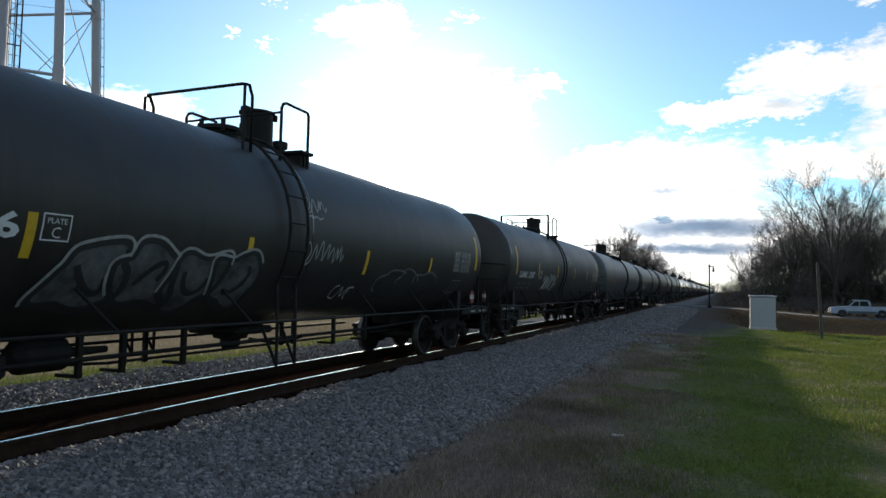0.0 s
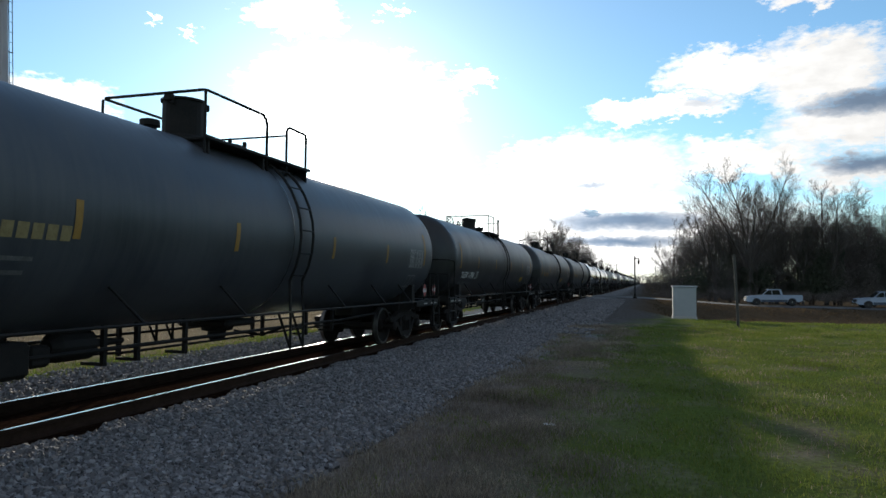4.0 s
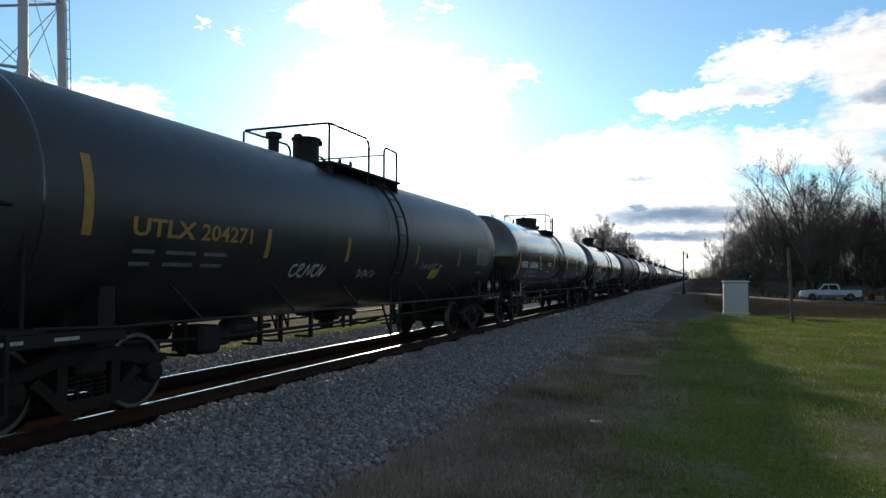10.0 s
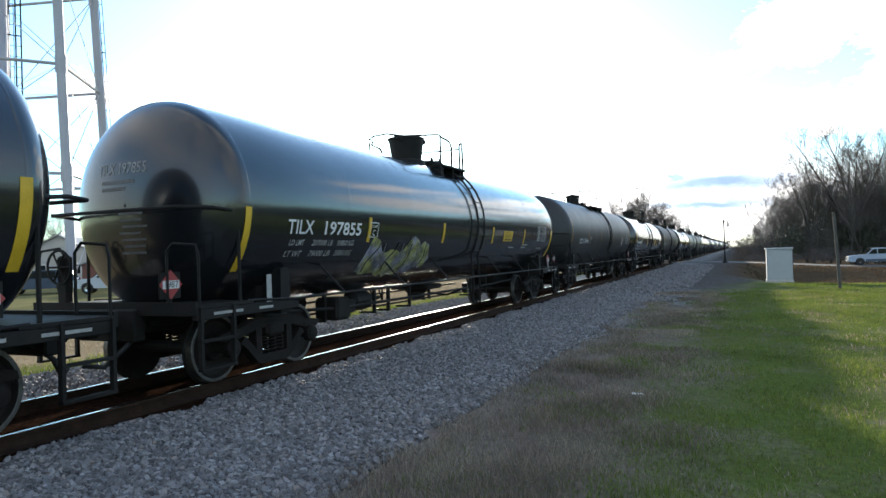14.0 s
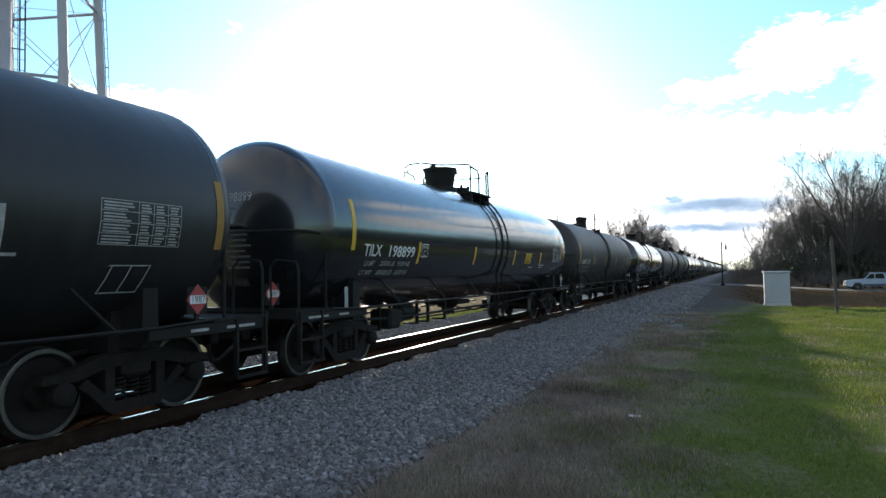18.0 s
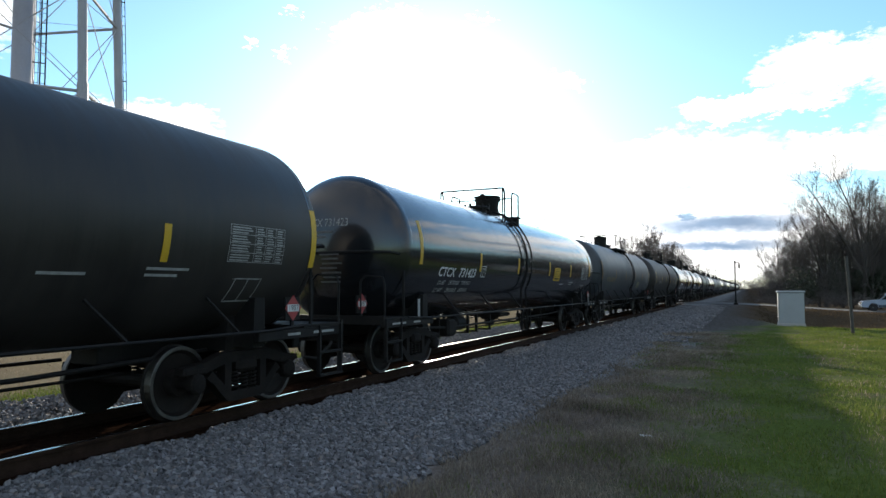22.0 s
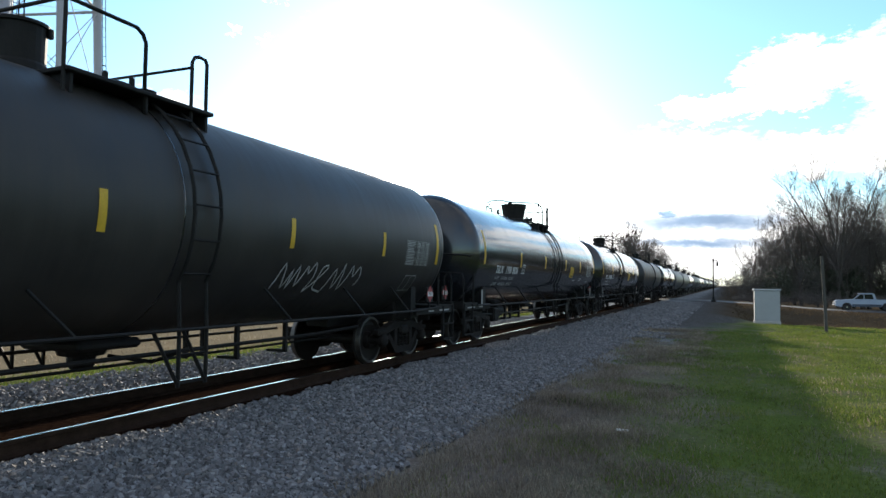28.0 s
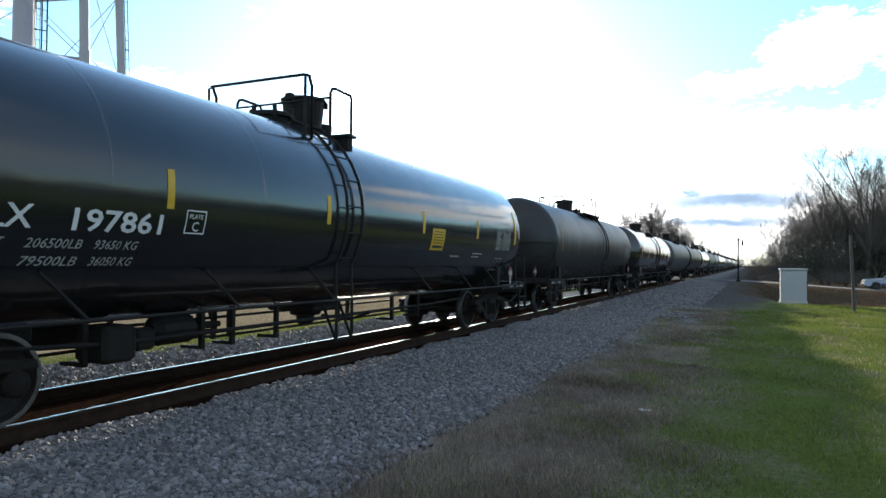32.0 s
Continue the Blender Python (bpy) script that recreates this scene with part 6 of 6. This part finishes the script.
for x, y, s in ((-17.6, 140, 15.5), (-22.5, 146, 14.5), (-13.4, 150, 9.5), (-26, 160, 12), (-11, 165, 8), (-15.5, 152, 12)):
    plant_tree(rnd.randrange(4), x, y, s, rnd.uniform(0, 6), "bare deciduous tree beyond the train")
for k in range(6):
    plant_tree(rnd.randrange(4), -17.5 + rnd.uniform(-3.5, 2.5), 142 + k * 12.0, 13.0 - 0.4 * k + rnd.uniform(-1.5, 1), rnd.uniform(0, 6), "bare deciduous tree beyond the train")
plant_tree(2, -26.5, 82, 11.6, 1.0, "small bare tree with tufted twigs beyond the train")
for i in range(34):
    y = 300 + rnd.uniform(0, 190)
    plant_tree(rnd.randrange(4), rnd.choice((-1, -1, 1)) * rnd.uniform(15, 60), y, rnd.uniform(9, 14), rnd.uniform(0, 6), "distant bare tree along the track")
for x, y, s in ((-70, 62, 10), (-84, 40, 9), (-92, 66, 11), (-60, 90, 9), (-48, 120, 10), (-75, 100, 11)):
    plant_tree(rnd.randrange(4), x, y, s, rnd.uniform(0, 6), "bare tree beyond the lot")


def leaf_cloud(name, label, category, places, mat, per, size, seed, thin=0.55):
    """Many small leaf blades and stems in clumps; one shapeless mass of growth."""
    g = np.random.default_rng(seed)
    vs = []
    for x, y, z, rx_, ry_, rz_ in places:
        n = int(per)
        d = g.normal(size=(n, 3))
        d /= np.linalg.norm(d, axis=1)[:, None]
        rad = g.uniform(0.35, 1.0, (n, 1)) ** 0.6
        c = d * rad * np.array([rx_, ry_, rz_]) * g.uniform(0.75, 1.15, (n, 1)) + np.array([x, y, z])
        a = g.normal(size=(n, 3))
        b = g.normal(size=(n, 3))
        a *= size / np.linalg.norm(a, axis=1)[:, None]
        b *= size * thin / np.linalg.norm(b, axis=1)[:, None]
        vs.append(np.stack([c - a, c + b * 0.6, c + a, c - b * 0.6], 1))
    v = np.concatenate(vs).reshape(-1, 3)
    v[:, 2] = np.maximum(v[:, 2], -1.6)
    f = np.arange(len(v)).reshape(-1, 4)
    single(name, mesh_of(name, v, f.tolist(), mat), None, label, category, kind="stuff")


brush_at, ivy_at, low_at = [], [], []
for i in range(110):
    x = 2.4 + i * 0.66 + rnd.uniform(-1, 1)
    h = rnd.uniform(2.2, 4.6) * (0.5 + 0.45 * min(1, (x - 1) / 8))
    brush_at.append((x, 98 + rnd.uniform(-2.5, 9), -0.3 + h * 0.85, rnd.uniform(1.5, 2.8), 1.6, h))
for i in range(70):
    h = rnd.uniform(0.5, 1.1)
    low_at.append((2.5 + i + rnd.uniform(-1, 1), 91.5 + rnd.uniform(-1.5, 3), h * 0.4, rnd.uniform(0.8, 1.6), 0.9, h))
for i in range(64):
    x = 6.5 + i * 1.05 + rnd.uniform(-1, 1)
    h = rnd.uniform(1.6, 3.8)
    ivy_at.append((x, 99 + rnd.uniform(-3, 7), h * 0.8, rnd.uniform(1.4, 2.6), 1.6, h))
for x, y, top, wide in ((20.3, 97.5, 9.4, 0.75), (22.0, 97.0, 6.5, 1.5), (24.0, 97.0, 9.6, 0.8), (29.5, 98, 7.0, 1.2), (31.5, 98, 6.0, 1.3), (15.0, 98, 4.6, 1.2), (13.0, 98, 4.0, 1.1), (36, 99, 7.4, 1.3), (42, 99, 7.0, 1.4)):
    for k in range(4):                          # vines that climb a trunk
        z = top * (k + 0.5) / 4
        ivy_at.append((x + rnd.uniform(-0.4, 0.4), y, z, wide * rnd.uniform(0.7, 1.15), wide, top / 6))
leaf_cloud("undergrowth", "tangled grey-brown thicket along the edge of the wood", "undergrowth", brush_at, M["brush"], 3000, 0.34, 5, 0.05)
leaf_cloud("low_undergrowth", "dry low scrub beside the road", "undergrowth", low_at, M["brush"], 500, 0.22, 9, 0.12)
leaf_cloud("evergreen_growth", "dark evergreen vines and shrubs among bare trunks", "shrubs", ivy_at, M["ivy"], 1300, 0.16, 6)
far_at = [(x * 11.0 - 330 + rnd.uniform(-4, 4), 560 + rnd.uniform(-30, 60), 3.5, 9, 6, rnd.uniform(4, 8)) for x in range(60)]
leaf_cloud("far_woods", "distant grey-brown winter woods on the horizon", "woods", far_at, M["brush"], 500, 0.9, 7)
side_at = [(-150 + rnd.uniform(-20, 10), x * 12.0 - 60, 4, 7, 8, rnd.uniform(5, 9)) for x in range(34)] + [(95 + x * 5.0, 130 + rnd.uniform(-10, 20), 4, 5, 5, rnd.uniform(5, 9)) for x in range(20)]
# unseen woods beside and behind the viewer, added to darken the tanks' low reflections
side_at += [(74 + rnd.uniform(-6, 10), 118 - x * 7.0, 4.5, 5, 6, rnd.uniform(6, 10)) for x in range(30)] + [(-150 + x * 8.0, -95 + rnd.uniform(-10, 10), 4.5, 6, 5, rnd.uniform(6, 10)) for x in range(29)]
leaf_cloud("side_woods", "grey-brown winter woods behind the lot and unseen around the viewer", "woods", side_at, M["brush"], 520, 0.62, 8)

# ---- ballast, grass and ties ----


def scatter(seed, n, x0, x1, y0, y1, dense_near=1.0):
    g = np.random.default_rng(seed)
    x = g.uniform(x0, x1, n)
    y = y0 + (y1 - y0) * g.uniform(0, 1, n) ** dense_near
    return g, x, y


def stones(name, seed, n, x0, x1, y0, y1, size, label, near=1.0, ragged=0.35):
    g, x, y = scatter(seed, n, x0, x1, y0, y1, near)
    edge = x1 + ragged * 2.2 * np.array([noise.noise(Vector((7.0, q * 0.45, 1.0))) + 0.6 * noise.noise(Vector((3.0, q * 1.3, 4.0))) for q in y]) - g.exponential(0.30, n) + 0.2
    inner = x0 + 0.12 * np.sin(y * 2.3) + 0.1 * np.sin(y * 5.1 + 2) + g.exponential(0.06, n)
    keep = (x < edge) & (x > inner)
    x, y = x[keep], y[keep]
    n = len(x)
    base = np.array([(sx_, sy_, sz_) for sz_ in (-1, 1) for sy_ in (-1, 1) for sx_ in (-1, 1)], float)
    p = base[None] * g.uniform(0.55, 1.0, (n, 8, 3))
    p *= (size * g.uniform(0.6, 1.35, (n, 1)) * np.ones((n, 3)) * np.array([0.55, 0.55, 0.42]))[:, None, :]
    ang = g.uniform(0, 2 * np.pi, (n, 3))
    for i, (a, b) in enumerate(((0, 1), (1, 2), (0, 2))):
        c, s = np.cos(ang[:, i])[:, None], np.sin(ang[:, i])[:, None]
        pa, pb = p[:, :, a] * c - p[:, :, b] * s, p[:, :, a] * s + p[:, :, b] * c
        p[:, :, a], p[:, :, b] = pa, pb
    z = np.array([ground_height(a, b) for a, b in zip(x, y)]) + g.uniform(0.0, 0.035, n)
    p += np.stack([x, y, z], 1)[:, None, :]
    q = np.array([(0, 2, 3, 1), (4, 5, 7, 6), (0, 1, 5, 4), (2, 6, 7, 3), (0, 4, 6, 2), (1, 3, 7, 5)])
    f = (q[None] + 8 * np.arange(n)[:, None, None]).reshape(-1, 4)
    single(name, mesh_of(name, p.reshape(-1, 3), f.tolist(), M["stone"]), None, label, "ballast", kind="stuff")


stones("ballast", 1, 78000, -6.2, -2.9, 2.4, 26, 0.05, "grey crushed stone ballast beside the rail", 1.5)
stones("ballast", 2, 16000, -6.2, -1.9, 24, 70, 0.085, "grey crushed stone ballast towards the crossing", 1.3, 1.3)
stones("ballast", 3, 14000, -10.9, -8.25, 3.5, 34, 0.055, "grey crushed stone ballast behind the track", 1.3)


def blades(name, seed, n, x0, x1, y0, y1, tall, wide, mat, label, near=1.5, soft=0.5, ragged=0.0, thin=-9.0):
    g, x, y = scatter(seed, n, x0, x1, y0, y1, near)
    x = x + g.normal(0, soft, n) * 0.6
    clump = np.array([noise.noise(Vector((a * 0.9, b * 0.9, seed))) for a, b in zip(x, y)])
    if ragged:
        side = np.array([noise.noise(Vector((2.0, b * 0.4, seed + 3.0))) + 0.7 * noise.noise(Vector((a * 1.2, b * 1.2, seed + 9.0))) for a, b in zip(x, y)])
        keep = (x > x0 + 0.55 * side) & (x < x1 + ragged * side) & (clump + g.normal(0, 0.25, n) > thin)
        x, y, clump = x[keep], y[keep], clump[keep]
        n = len(x)
    h = tall * g.uniform(0.35, 1.15, n) * (1 + 1.3 * np.clip(clump, -0.6, 0.8))
    a = g.uniform(0, 2 * np.pi, n)
    lean = g.normal(0, 0.55, (n, 2)) * h[:, None]
    z = np.array([ground_height(p, q) for p, q in zip(x, y)])
    dx, dy = np.cos(a) * wide, np.sin(a) * wide
    grow_w = 1 + y * 0.05
    b0 = np.stack([x - dx * grow_w, y - dy * grow_w, z - 0.01], 1)
    b1 = np.stack([x + dx * grow_w, y + dy * grow_w, z - 0.01], 1)
    m1 = np.stack([x + lean[:, 0] * .45 + dx * .6 * grow_w, y + lean[:, 1] * .45 + dy * .6 * grow_w, z + h * 0.6], 1)
    m0 = np.stack([x + lean[:, 0] * .45 - dx * .6 * grow_w, y + lean[:, 1] * .45 - dy * .6 * grow_w, z + h * 0.6], 1)
    tip = np.stack([x + lean[:, 0], y + lean[:, 1], z + h * 0.95], 1)
    v = np.stack([b0, b1, m1, m0, tip], 1).reshape(-1, 3)
    k = 5 * np.arange(n)[:, None]
    f = (k + np.array([0, 1, 2, 3])).tolist() + (k + np.array([3, 2, 4])).tolist()
    single(name, mesh_of(name, v, f, mat), None, label, "grass", kind="stuff")


blades("grass", 11, 150000, -1.2, 8.0, 3.2, 30, 0.05, 0.0035, M["grass"], "short green winter turf", 1.7, 0.9, 0.5, -0.45)
blades("grass", 18, 26000, -2.6, -0.8, 3.2, 26, 0.055, 0.0035, M["grass"], "green clumps among the dry grass", 1.6, 0.6, 0.8, 0.15)
blades("grass", 12, 26000, 2.2, 14, 26, 45, 0.07, 0.006, M["grass"], "green turf towards the cabinet", 1.2)
blades("dry_grass", 13, 105000, -3.1, -0.6, 3.0, 30, 0.075, 0.003, M["dry"], "dry brown winter grass beside the ballast", 1.7, 0.9, 1.6, -0.25)
blades("dry_grass", 17, 30000, -1.2, 7.0, 3.2, 30, 0.055, 0.003, M["dry"], "straw-coloured dead tufts in the turf", 1.6, 0.6, 0.8, 0.12)
blades("dry_grass", 14, 16000, -24, -10.6, 6, 40, 0.06, 0.006, M["dry"], "dry grass beyond the track", 1.3)
blades("dry_grass", 15, 24000, 1, 44, 44, 75, 0.09, 0.012, M["bank"], "tall dead grass on the road bank", 1.0)
blades("grass", 16, 9000, -12.2, -10.3, 5, 40, 0.07, 0.006, M["grass"], "thin green strip behind the ballast", 1.3)

bed = thing("track_bed", "dark creosoted timber ties under the rails", "railway ties", pose(TRACK, 0, 0))
tie_mesh = Shape().box(-1.3, 1.3, -0.115, 0.115, -0.14, 0.052, 0.012).mesh("tie", M["tie"])
for k in range(270):
    part("tie", tie_mesh, None, bed, at=pose(rnd.uniform(-0.03, 0.03), -6 + k * 0.52, 0.0, 0, 0, rnd.uniform(-0.6, 0.6)))


def motions():
    """The train rolls towards the viewer and slows a little; its wheels turn."""
    for car, (kind, u, half) in zip(CARS, TRAIN):
        walk(car, [(t, pose(TRACK, u - rolled(t), RAIL_TOP)) for t in range(-1, 34)])
    for car in CARS[1:19]:
        for ob in car.children_recursive:
            if ob.name.startswith("wheel_set"):
                y = ob.matrix_basis.translation.y
                walk(ob, [(k / 15, pose(0, y, 0.457, math.degrees(rolled(k / 15) / 0.457))) for k in range(0, 481)])


motions()
